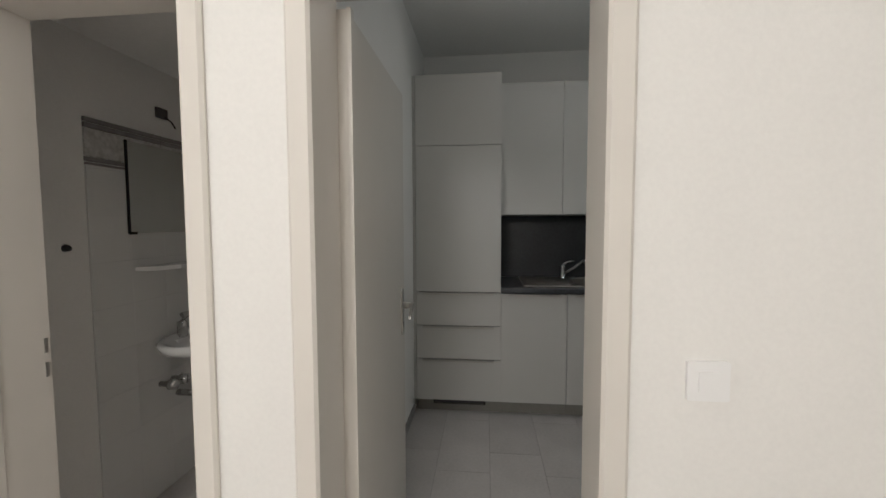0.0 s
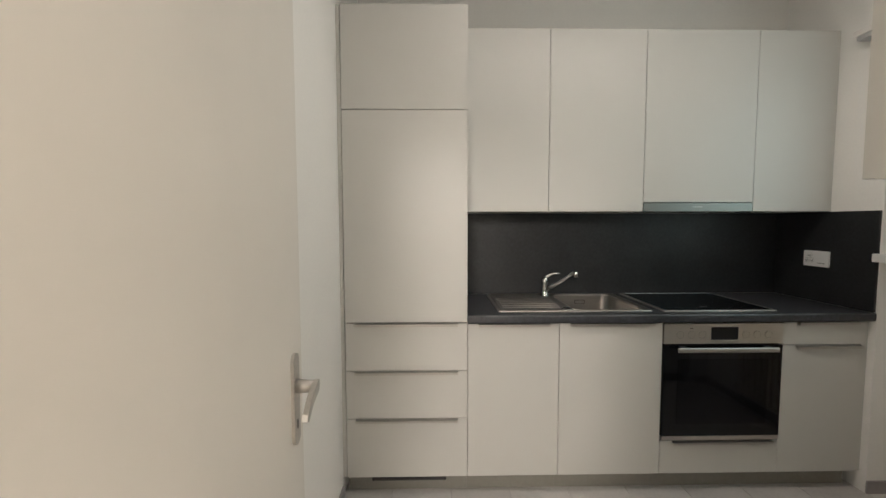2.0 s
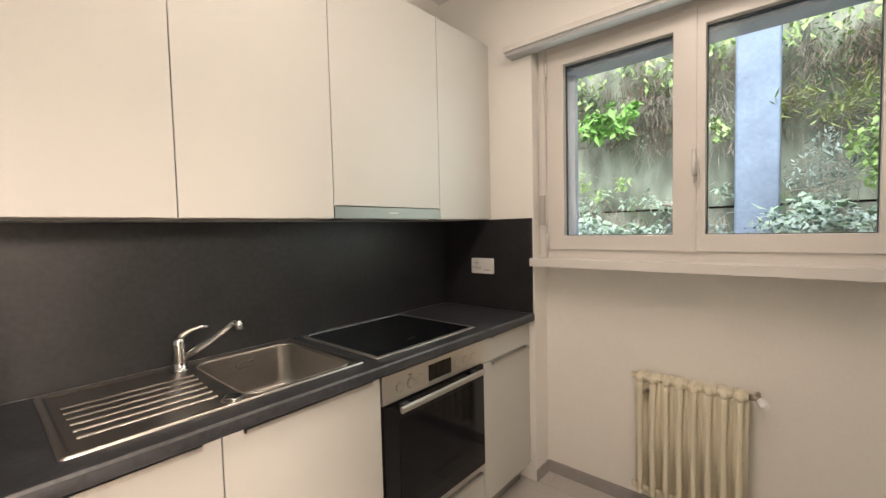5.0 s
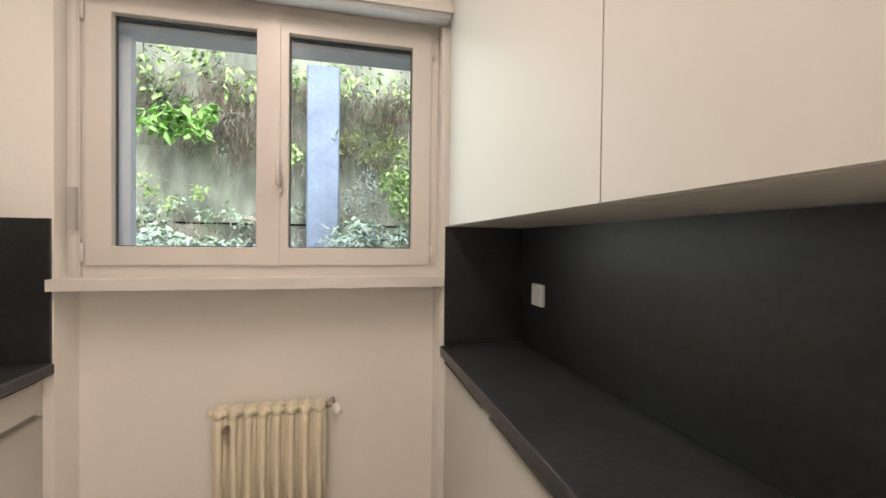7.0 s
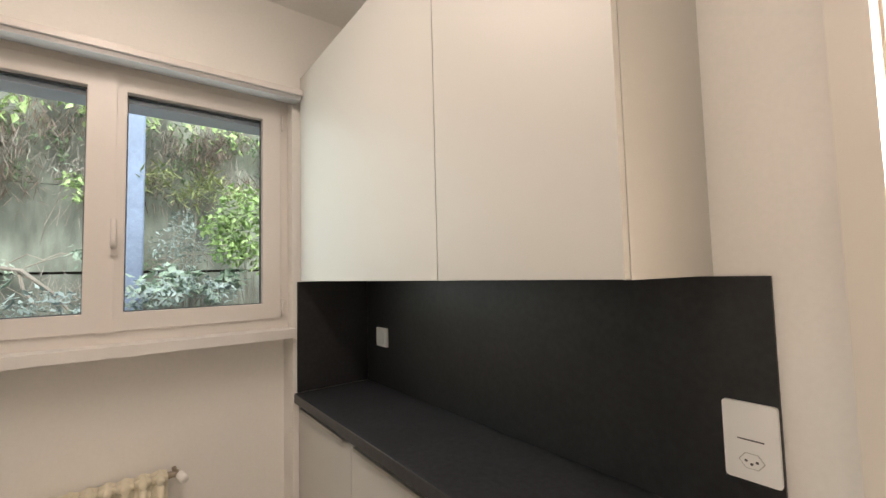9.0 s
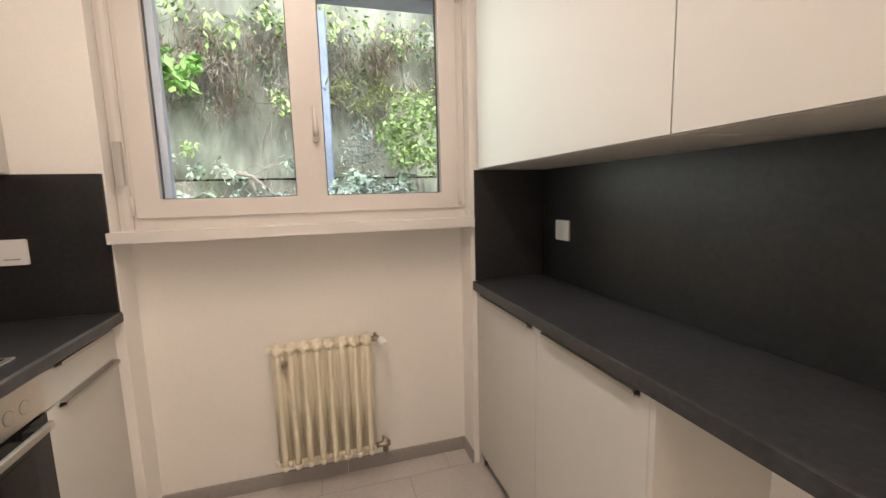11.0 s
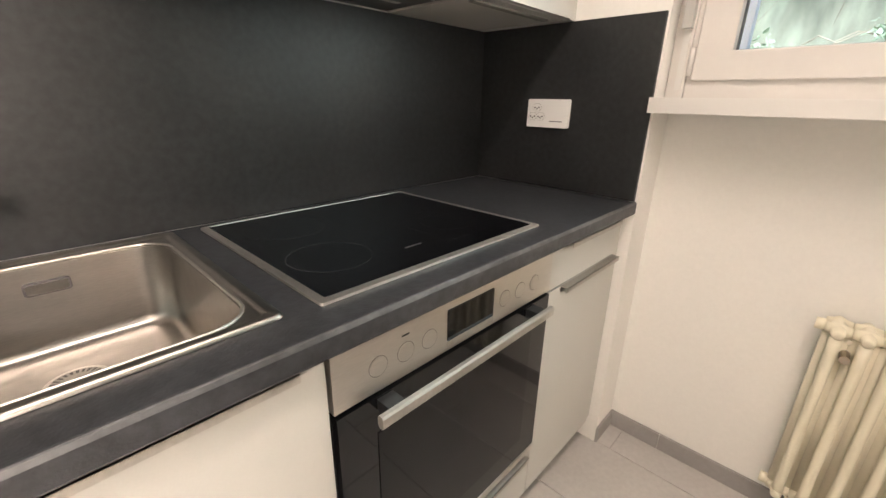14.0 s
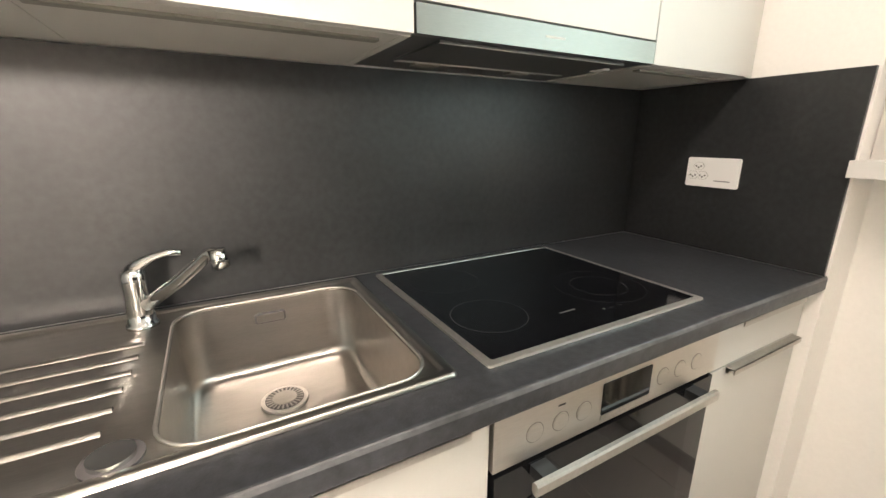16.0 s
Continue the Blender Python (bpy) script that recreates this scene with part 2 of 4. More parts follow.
# ---- structure ----
structure(box("ground", EARTH, -60, 200, -150, 150, -0.5, -0.32), "dark earth ground outside the house", "ground")
structure(boxes("floor", GROUT, [(-2.6, 2.42, -3.0, 3.6, -0.32, -0.004)]), "grey grouted screed under the floor tiles", "floor")
structure(box("ceiling", CEILING, -2.6, 2.42, -3.0, 3.6, CEIL, CEIL + 0.16), "white painted plaster ceiling", "ceiling")
structure(box("wall_north", PLASTER, -2.6, 2.42, NORTH, 3.6, -0.004, CEIL), "white painted plaster wall behind the kitchen units")
structure(box("wall_west", PLASTER, -0.70, WEST, KITCHEN_FACE, NORTH, -0.004, CEIL), "white painted partition between kitchen and bathroom")
# wall with the two doorways
structure(boxes("wall_south", PLASTER, [
    (-2.6, BATH_L - 0.02, HALL_FACE, KITCHEN_FACE, -0.004, CEIL),
    (BATH_L - 0.02, BATH_R + 0.02, HALL_FACE, KITCHEN_FACE, DOOR_TOP + 0.02, CEIL),
    (BATH_R + 0.02, DOOR_L - 0.02, HALL_FACE, KITCHEN_FACE, -0.004, CEIL),
    (DOOR_L - 0.02, DOOR_R + 0.02, HALL_FACE, KITCHEN_FACE, DOOR_TOP + 0.02, CEIL),
    (DOOR_R + 0.02, 2.42, HALL_FACE, KITCHEN_FACE, -0.004, CEIL)]), "white painted plaster wall with two doorways")
# window wall: piers, parapet niche, lintel
WIN_Y0, WIN_Y1, WIN_Z0, WIN_Z1 = 1.462, 2.842, 1.19, 2.30
structure(boxes("wall_east", PLASTER, [
    (PIER, OUTER, KITCHEN_FACE, WIN_Y0, -0.004, CEIL),
    (PIER, OUTER, WIN_Y1, NORTH, -0.004, CEIL),
    (NICHE, OUTER, WIN_Y0, WIN_Y1, -0.004, WIN_Z0 - 0.02),
    (PIER, OUTER, WIN_Y0, WIN_Y1, WIN_Z1, CEIL)]), "white painted window wall with a parapet niche")
# hall and bathroom enclosure
structure(boxes("wall_hall", PLASTER, [(-2.6, -2.45, -3.0, HALL_FACE, -0.004, CEIL), (1.9, 2.05, -3.0, HALL_FACE, -0.004, CEIL), (-2.45, 1.9, -3.0, -2.85, -0.004, CEIL)]),
          "white painted plaster walls around the hall")
BATH_W = -1.75
structure(box("wall_bathroom", PLASTER, BATH_W - 0.1, BATH_W, KITCHEN_FACE, NORTH, -0.004, CEIL), "white painted bathroom wall")
structure(box("ceiling_bathroom", CEILING, BATH_W, -0.70, KITCHEN_FACE, NORTH, 2.14, 2.2), "lowered white bathroom ceiling", "ceiling")


def door_frame(name, x0, x1, label):
    """Steel frame: lining through the wall, rebate, rounded casing on the hall side."""
    e = structure(new(name), label, "door frame")
    hall, kit = HALL_FACE - 0.017, KITCHEN_FACE + 0.034
    for n, s, x in (("jamb", 1, x0), ("jamb", -1, x1)):
        o = []
        for dx, y in ((-0.062, hall + 0.008), (-0.054, hall), (-0.008, hall), (0.0, hall + 0.008), (0.0, 0.972), (-0.005, 0.977), (-0.005, kit), (-0.06, kit), (-0.06, KITCHEN_FACE + 0.002), (-0.045, KITCHEN_FACE + 0.002), (-0.045, HALL_FACE + 0.03),
                      (-0.062, HALL_FACE - 0.002)):
            o.append((x + s * dx, y))
        ob = prism(n, DOOR_PAINT, o, 0.0, DOOR_TOP, "z", e)
        sharp(ob, 25)
    prism("head", DOOR_PAINT, [(hall + 0.008, DOOR_TOP + 0.0), (hall, DOOR_TOP + 0.008), (hall, DOOR_TOP + 0.054), (HALL_FACE - 0.002, DOOR_TOP + 0.062),
                               (HALL_FACE + 0.03, DOOR_TOP + 0.045), (kit, DOOR_TOP + 0.045), (kit, DOOR_TOP)], x0 - 0.062, x1 + 0.062, "x", e)
    return e


door_frame("door_1", DOOR_L, DOOR_R, "cream painted steel frame of the kitchen doorway")
bath_frame = door_frame("door_2", BATH_L, BATH_R, "cream painted steel frame of the bathroom doorway")
boxes("strike_plate", ALU, [(BATH_L - 0.006, BATH_L - 0.0035, 1.096, 1.106, 0.975, 1.02), (BATH_L - 0.006, BATH_L - 0.0035, 1.096, 1.106, 0.90, 0.945)], bath_frame)


# ---- kitchen door leaf, open ----
def door_leaf():
    e = thing("door_leaf", "cream painted wooden door leaf standing wide open", "door")
    x, y0, y1 = -0.484, 1.118, 1.872
    b = box("leaf", DOOR_PAINT, x - 0.04, x, y0, y1, 0.012, 1.945, e, bevel=0.003)
    # rebate lip of the hinge side
    box("rebate_lip", DOOR_PAINT, x - 0.001, x + 0.012, y0 + 0.0, y0 + 0.026, 0.012, 1.95, e, bevel=0.004)
    cy = y1 - 0.056
    prism("long_plate", ALU, rounded(cy - 0.019, cy + 0.019, 0.858, 1.072, 0.018), x - 0.001, x + 0.007, "x", e, bevel=0.0015)
    tube("lever_neck", ALU, [(x + 0.005, cy, 0.995), (x + 0.045, cy, 0.995)], [0.0165, 0.0135], e)
    prism("lever", ALU, [(cy + 0.012, 1.007), (cy - 0.004, 1.007), (cy - 0.046, 0.988), (cy - 0.078, 0.964), (cy - 0.083, 0.950), (cy - 0.072, 0.946), (cy - 0.04, 0.968), (cy + 0.008, 0.983)], x + 0.044, x + 0.056, "x", e, bevel=0.004)
    prism("keyhole", BLACK_PLASTIC, rounded(cy - 0.004, cy + 0.004, 0.895, 0.918, 0.0038), x + 0.0065, x + 0.0078, "x", e)


door_leaf()


# ---- kitchen units ----
def pull(parent, x0, x1, z, y=FRONT, s=-1, mat=None):
    """Thin metal edge pull: a lip on the top edge of a front."""
    return boxes("edge_pull", mat or ALU, [(x0, x1, min(y, y + s * 0.02), max(y, y + s * 0.02), z - 0.002, z), (x0, x1, min(y + s * 0.018, y + s * 0.02), max(y + s * 0.018, y + s * 0.02), z - 0.013, z),
                                          (x0, x1, min(y + 0.0, y - s * 0.003), max(y, y - s * 0.003), z - 0.02, z)], parent, bevel=0.0006)


def front(parent, name, x0, x1, z0, z1, y=FRONT, s=-1, gap=0.0019):
    a, b = sorted((y, y - s * 0.018))
    return box(name, LAMINATE, x0 + gap, x1 - gap, a, b, z0 + gap, z1 - gap, parent, bevel=0.0012)


def tall_unit():
    e = thing("tall_cabinet", "tall white laminate fridge cabinet with three drawers below", "cabinet")
    boxes("body", LAMINATE, [(-0.60, -0.582, FRONT + 0.02, NORTH - 0.003, 0.1, 2.383), (-0.018, 0.0, FRONT + 0.02, NORTH - 0.003, 0.1, 2.383), (-0.582, -0.018, FRONT + 0.03, NORTH - 0.003, 2.365, 2.383),
                             (-0.582, -0.018, FRONT + 0.03, NORTH - 0.003, 0.1, 0.118), (-0.582, -0.018, NORTH - 0.02, NORTH - 0.004, 0.118, 2.365)], e)
    # dark sheet behind the fronts, painted shade for the gaps between them
    boxes("gap_shade_sheet", SLOT_GREY, [(-0.582, -0.018, FRONT + 0.022, FRONT + 0.03, 0.1, 2.383)], e)
    box("filler", LAMINATE, WEST + 0.001, -0.602, FRONT + 0.004, FRONT + 0.03, 0.1, 2.383, e)
    for z0, z1 in ((0.098, 0.400), (0.400, 0.641), (0.641, 0.880)):
        d = front(e, "drawer_front", -0.60, 0.0, z0, z1)
        pull(d, -0.552, -0.048, z1 - 0.002)
    front(e, "door", -0.60, 0.0, 0.882, 1.902)
    front(e, "door", -0.60, 0.0, 1.902, 2.385)
    p = box("plinth", PLINTH, -0.60, 0.0, FRONT + 0.055, FRONT + 0.07, 0.0, 0.096, e)
    box("vent_grille", BLACK_PLASTIC, -0.483, -0.106, FRONT + 0.045, FRONT + 0.055, 0.052, 0.088, e, bevel=0.003)
    boxes("grille_slat", SLOT_GREY, [(-0.475, -0.114, FRONT + 0.043, FRONT + 0.046, 0.056 + 0.008 * i, 0.059 + 0.008 * i) for i in range(4)], e)


tall_unit()


def base_unit(label, x0, x1, fronts, group="base cabinets"):
    e = thing("base_cabinet", label, "cabinet", group)
    boxes("body", LAMINATE, [(x0, x0 + 0.018, FRONT + 0.02, NORTH - 0.003, 0.1, 0.878), (x1 - 0.018, x1, FRONT + 0.02, NORTH - 0.003, 0.1, 0.878), (x0 + 0.018, x1 - 0.018, FRONT + 0.02, NORTH - 0.003, 0.1, 0.118),
                             (x0 + 0.018, x1 - 0.018, NORTH - 0.02, NORTH - 0.004, 0.118, 0.7)], e)
    # shade in the front gaps comes from this dark sheet's colour
    box("gap_shade_sheet", SLOT_GREY, x0 + 0.018, x1 - 0.018, FRONT + 0.022, FRONT + 0.03, 0.118, 0.7, e)
    box("plinth", PLINTH, x0 + 0.0005, x1 - 0.0005, FRONT + 0.055, FRONT + 0.07, 0.0, 0.096, e)
    for n, z0, z1, a, b in fronts:
        f = front(e, n, x0, x1, z0, z1)
        pull(f, a, b, z1 - 0.002)
    return e


base_unit("white laminate base cabinet with a metal edge pull", 0.0, 0.453, [("door", 0.098, 0.877, 0.054, 0.403)])
base_unit("white laminate sink cabinet with a metal edge pull", 0.453, 0.968, [("door", 0.098, 0.877, 0.507, 0.922)])
last = base_unit("narrow white laminate cabinet with drawer and door", 1.572, 1.976, [("door", 0.098, 0.756, 1.64, 1.968), ("drawer_front", 0.758, 0.877, 1.64, 1.945)])
box("filler", LAMINATE, 1.977, PIER - 0.002, FRONT + 0.006, FRONT + 0.024, 0.1, 0.878, last)


def oven():
    e = thing("built_in_oven", "built-in oven with steel control panel and black glass door", "oven")
    x0, x1 = 0.969, 1.571
    box("housing", SLOT_GREY, x0 + 0.004, x1 - 0.004, FRONT + 0.02, NORTH - 0.05, 0.285, 0.87, e)
    box("control_panel", PANEL_STEEL, x0 + 0.002, x1 - 0.002, FRONT - 0.006, FRONT + 0.02, 0.768, 0.869, e, bevel=0.002)
    for cx in (1.052, 1.108, 1.162, 1.381, 1.437, 1.494):
        k = prism("knob", PANEL_STEEL, circle(cx, 0.813, 0.0165), FRONT - 0.0075, FRONT - 0.0055, "y", e, bevel=0.0005)
        bm = bmesh.new()
        n = 28
        ring = [[bm.verts.new((cx + r * math.cos(2 * math.pi * i / n), y, 0.813 + r * math.sin(2 * math.pi * i / n))) for i in range(n)] for r, y in ((0.0186, FRONT - 0.0058), (0.0183, FRONT - 0.0066), (0.0174, FRONT - 0.0066), (0.0170, FRONT - 0.0058))]
        for r0, r1 in zip(ring, ring[1:]):
            for i in range(n):
                bm.faces.new((r0[i], r0[(i + 1) % n], r1[(i + 1) % n], r1[i]))
        finish(bm, "knob_ring", PLINTH, e)
    prism("display", BLACK_GLASS, rounded(1.206, 1.341, 0.788, 0.851, 0.002), FRONT - 0.0075, FRONT - 0.004, "y", e)
    box("printed_mark", RING_GREY, 1.10, 1.116, FRONT - 0.0065, FRONT - 0.0058, 0.843, 0.846, e)
    box("display_trim", ALU, 1.206, 1.341, FRONT - 0.0078, FRONT - 0.0055, 0.776, 0.787, e)
    d = box("oven_door", BLACK_GLASS, x0 + 0.004, x1 - 0.004, FRONT - 0.008, FRONT + 0.018, 0.297, 0.760, e, bevel=0.003)
    box("door_window", HOB_GLASS, x0 + 0.075, x1 - 0.075, FRONT - 0.0095, FRONT - 0.0078, 0.36, 0.69, d)
    box("lower_trim", PANEL_STEEL, x0 + 0.004, x1 - 0.004, FRONT - 0.010, FRONT + 0.012, 0.277, 0.298, d, bevel=0.002)
    for a in (1.045, 1.467):
        box("bracket", BLACK_PLASTIC, a, a + 0.032, FRONT - 0.042, FRONT - 0.006, 0.736, 0.756, d, bevel=0.004)
    o = [(FRONT - 0.050, 0.738), (FRONT - 0.050, 0.754), (FRONT - 0.047, 0.758), (FRONT - 0.040, 0.758), (FRONT - 0.037, 0.754), (FRONT - 0.037, 0.740), (FRONT - 0.040, 0.736), (FRONT - 0.047, 0.735)]
    sharp(prism("handle_bar", ALU, o, 1.024, 1.518, "x", d), 35)
    f = front(e, "drawer_front", 0.968, 1.572, 0.098, 0.270)
    pull(f, 1.03, 1.54, 0.269)
    box("plinth", PLINTH, 0.9685, 1.5715, FRONT + 0.055, FRONT + 0.07, 0.0, 0.096, e)
    for a in (0.969, 1.554):
        box("side_panel", LAMINATE, a, a + 0.017, FRONT + 0.02, NORTH - 0.003, 0.1, 0.27, e)


oven()


def worktop():
    """Slab with cut-outs for the sink bowl."""
    e = thing("worktop", "dark grey stone-look laminate worktop over the base cabinets", "worktop")
    x0, x1, y0, y1, z0, z1 = 0.001, PIER - 0.014, 2.845, NORTH - 0.012, 0.88, 0.92
    sx0, sx1, sy0, sy1 = 0.545, 0.925, 2.932, 3.40
    boxes("slab", WORKTOP, [(x0, sx0, y0, y1, z0, z1), (sx1, x1, y0, y1, z0, z1), (sx0, sx1, y0, sy0, z0, z1), (sx0, sx1, sy1, y1, z0, z1)], e)
    sharp(prism("front_edge", WORKTOP, [(y0 + 0.0, z0), (y0 - 0.004, z0 + 0.005), (y0 - 0.004, z1 - 0.007), (y0 - 0.001, z1 - 0.001), (y0 + 0.004, z1 + 0.0004), (y0 + 0.006, z0)], x0, x1 + 0.012, "x", e), 28)
    # thin pale strip: the front edge's highlight put into colour
    prism("edge_glint_strip", EDGE_GLINT, [(y0 - 0.0045, z1 - 0.0065), (y0 - 0.0015, z1 - 0.0005), (y0 + 0.0005, z1 + 0.0006), (y0 + 0.0005, z1 - 0.004)], x0 + 0.001, x1 + 0.011, "x", e)


worktop()
w = structure(boxes("splashback_north", SPLASH, [(0.001, PIER - 0.001, NORTH - 0.011, NORTH - 0.001, 0.921, 1.4245)], bevel=0.0), "dark grey laminate splashback behind sink and hob", "splashback")
w = structure(boxes("splashback_east", SPLASH, [(PIER - 0.012, PIER - 0.001, 2.848, NORTH - 0.012, 0.921, 1.4245)], bevel=0.0), "dark grey laminate splashback beside the window", "splashback")


def upper_unit(label, x0, x1, z0, z1, wall, y, s, x_doors=None, parts=(), group="wall cabinets"):
    """Wall cabinet; y is its face, s the way it looks (-1: to the south)."""
    e = thing("wall_cabinet", label, "cabinet", group)
    a, b = sorted((y - s * 0.0183, wall))
    boxes("body", LAMINATE, [(x0, x0 + 0.016, a, b, z0, z1), (x1 - 0.016, x1, a, b, z0, z1), (x0 + 0.016, x1 - 0.016, a, b, z1 - 0.016, z1), (x0 + 0.016, x1 - 0.016, a, b, z0 + 0.001, z0 + 0.017)], e)
    c, d = sorted((y - s * 0.022, y - s * 0.03))
    # dark sheet stands in for the shade seen through the door gaps
    box("gap_shade_sheet", SLOT_GREY, x0 + 0.016, x1 - 0.016, c, d, z0 + 0.017, z1 - 0.016, e)
    for q0, q1 in x_doors or [(x0, x1)]:
        front(e, "door", q0, q1, z0 if not parts else parts[0], z1, y, s)
    return e


UP, UP_TOP = 3.105, 2.386
NW = NORTH - 0.002
for a, b in ((0.0, 0.453), (0.453, 0.968)):
    u = upper_unit("white laminate wall cabinet above the sink", a, b, 1.426, UP_TOP, NW, UP, -1)
    box("light_strip", PLINTH, a + 0.03, b - 0.04, UP + 0.055, UP + 0.075, 1.4225, 1.4275, u)
u = upper_unit("white laminate wall cabinet beside the window", 1.571, 1.976, 1.426, UP_TOP, NW, UP, -1)
box("light_strip", PLINTH, 1.60, 1.94, UP + 0.055, UP + 0.075, 1.4225, 1.4275, u)
box("filler", LAMINATE, 1.977, PIER - 0.002, UP + 0.004, UP + 0.02, 1.426, UP_TOP, u)


def hood():
    e = upper_unit("white wall cabinet with a slide-out steel cooker hood", 0.968, 1.571, 1.476, UP_TOP, NW, UP, -1)
    box("hood_front", HOOD_STEEL, 0.970, 1.569, UP - 0.002, UP + 0.016, 1.428, 1.473, e, bevel=0.0015)
    box("hood_body", HOOD_DARK, 0.973, 1.566, UP + 0.018, NORTH - 0.003, 1.430, 1.475, e)
    box("filter_plate", HOOD_DARK, 1.03, 1.51, UP + 0.03, UP + 0.235, 1.426, 1.431, e, bevel=0.001)
    boxes("filter_rim", EDGE_GREY, [(1.03, 1.51, UP + 0.222, UP + 0.226, 1.4248, 1.4262), (1.03, 1.51, UP + 0.232, UP + 0.2345, 1.4248, 1.4262), (1.03, 1.51, UP + 0.031, UP + 0.036, 1.4248, 1.4262)], e)
    box("hood_switch", WHITE_PLASTIC, 1.520, 1.545, UP + 0.10, UP + 0.14, 1.4255, 1.431, e, bevel=0.001)
    for a in (1.09, 1.36):
        box("hood_lamp", PLINTH, a, a + 0.06, UP + 0.255, UP + 0.285, 1.425, 1.431, e, bevel=0.002)
    box("name_mark", EDGE_GREY, 1.242, 1.292, UP - 0.0028, UP - 0.0018, 1.4495, 1.4535, e)


hood()
# right-hand run on the wall with the door
R_FACE, R_WALL = 1.436, KITCHEN_FACE + 0.001
for a, b in ((0.418, 0.923), (0.923, 1.976)):
    upper_unit("white laminate wall cabinet above the narrow counter", a, b, 1.426, UP_TOP, R_WALL, R_FACE, 1, group="wall cabinets over the narrow counter")
FACE_R = 1.444


def narrow_run():
    e = thing("narrow_base_cabinet", "shallow white laminate base cabinet under the narrow counter", "cabinet")
    x0, x1 = 0.920, 1.976
    boxes("body", LAMINATE, [(x0, x0 + 0.018, R_WALL, FACE_R, 0.0, 0.878), (x1 - 0.018, x1, R_WALL, FACE_R - 0.02, 0.09, 0.878), (x0 + 0.018, x1 - 0.018, R_WALL, FACE_R - 0.02, 0.09, 0.108)], e)
    # painted shade: a dark sheet closes the gaps round the doors
    box("gap_shade_sheet", SLOT_GREY, x0 + 0.018, x1 - 0.018, FACE_R - 0.03, FACE_R - 0.022, 0.108, 0.86, e)
    mid = 1.44
    for a, b in ((x0 + 0.018, mid), (mid, x1)):
        f = front(e, "door", a, b, 0.085, 0.877, FACE_R, 1, 0.0009)
        pull(f, a + 0.03, b - 0.06, 0.875, FACE_R, 1)
    box("plinth", PLINTH, x0 + 0.018, x1, FACE_R - 0.055, FACE_R - 0.04, 0.0, 0.084, e)
    box("filler", LAMINATE, x1 + 0.001, PIER - 0.002, FACE_R - 0.022, FACE_R - 0.008, 0.0, 0.878, e)
    c = thing("narrow_counter", "narrow dark grey laminate counter with a cut-off corner", "worktop")
    o = [(0.314, R_WALL), (PIER - 0.014, R_WALL), (PIER - 0.014, 1.460), (0.366, 1.460), (0.314, 1.402)]
    prism("slab", WORKTOP, o, 0.88, 0.92, "z", c, bevel=0.003)
    # painted highlight on the counter's front edge
    prism("edge_glint_strip", EDGE_GLINT, [(1.4575, 0.9203), (1.4595, 0.9192), (1.4604, 0.9168), (1.4570, 0.9185)], 0.370, PIER - 0.016, "x", c)


narrow_run()
structure(boxes("splashback_south", SPLASH, [(0.318, PIER - 0.012, KITCHEN_FACE + 0.001, KITCHEN_FACE + 0.009, 0.921, 1.4245)]), "dark grey laminate splashback over the narrow counter", "splashback")
structure(boxes("splashback_corner", SPLASH, [(PIER - 0.012, PIER - 0.001, KITCHEN_FACE + 0.0092, 1.443, 0.921, 1.4245)]), "dark grey laminate side splashback at the window", "splashback")


# ---- sockets and switches: built facing -y round the origin, then turned ----
def face_plate(label, category, w, h, m, holes, bar=None, square=None):
    e = thing("wall_socket" if category == "socket" else "light_switch", label, category)
    prism("plate", WHITE_PLASTIC, rounded(-w / 2, w / 2, -h / 2, h / 2, 0.006, 5), -0.009, 0.0, "y", e, bevel=0.0028)
    for cx, cz, r in holes:
        o = [(cx + r * math.cos(radians(a)) * 1.0, cz + r * 0.78 * math.sin(radians(a))) for a in range(0, 360, 60)]
        prism("well_rim", EDGE_GREY, [(cx + (p - cx) * 1.09, cz + (q - cz) * 1.09) for p, q in o], -0.0098, -0.0088, "y", e)
        prism("socket_well", WHITE_PLASTIC, o, -0.0105, -0.0088, "y", e)
        for dx, dz in ((-0.45, 0.0), (0.45, 0.0), (0.0, -0.25)):
            prism("pin_hole", SLOT_GREY, circle(cx + dx * r, cz + dz * r, 0.0026, 10), -0.0112, -0.0100, "y", e)
    if bar:
        box("rocker_line", SLOT_GREY, bar[0], bar[1], -0.0098, -0.0088, bar[2] - 0.0012, bar[2] + 0.0012, e)
    if square:
        box("rocker", WHITE_PLASTIC, square[0], square[1], -0.0125, -0.008, square[2], square[3], e, bevel=0.0015)
    e.matrix_world = m
    return e


EAST_TURN = -90
face_plate("white double plate with triple socket and switch on dark splashback", "socket", 0.152, 0.088, pose(PIER - 0.0125, 3.161, 1.162, 0, 0, EAST_TURN), [(-0.040, 0.018, 0.0165), (-0.0545, -0.010, 0.0165), (-0.0255, -0.010, 0.0165)], (0.01, 0.055, -0.024))
face_plate("small white socket plate on the dark splashback", "socket", 0.10, 0.088, pose(1.838, KITCHEN_FACE + 0.0095, 1.15, 0, 0, 180), [], None, (-0.02, 0.02, -0.028, 0.028))
face_plate("white plate with a switch above a triple socket", "socket", 0.092, 0.150, pose(0.366, KITCHEN_FACE + 0.0095, 1.10, 0, 0, 180), [(0.0, -0.036, 0.02)], (-0.022, 0.022, 0.004))
face_plate("white square light switch on the hall wall", "switch", 0.088, 0.088, pose(0.376, HALL_FACE - 0.0005, 1.018, 0, 0, 0), [], None, (-0.021, 0.021, -0.021, 0.021))


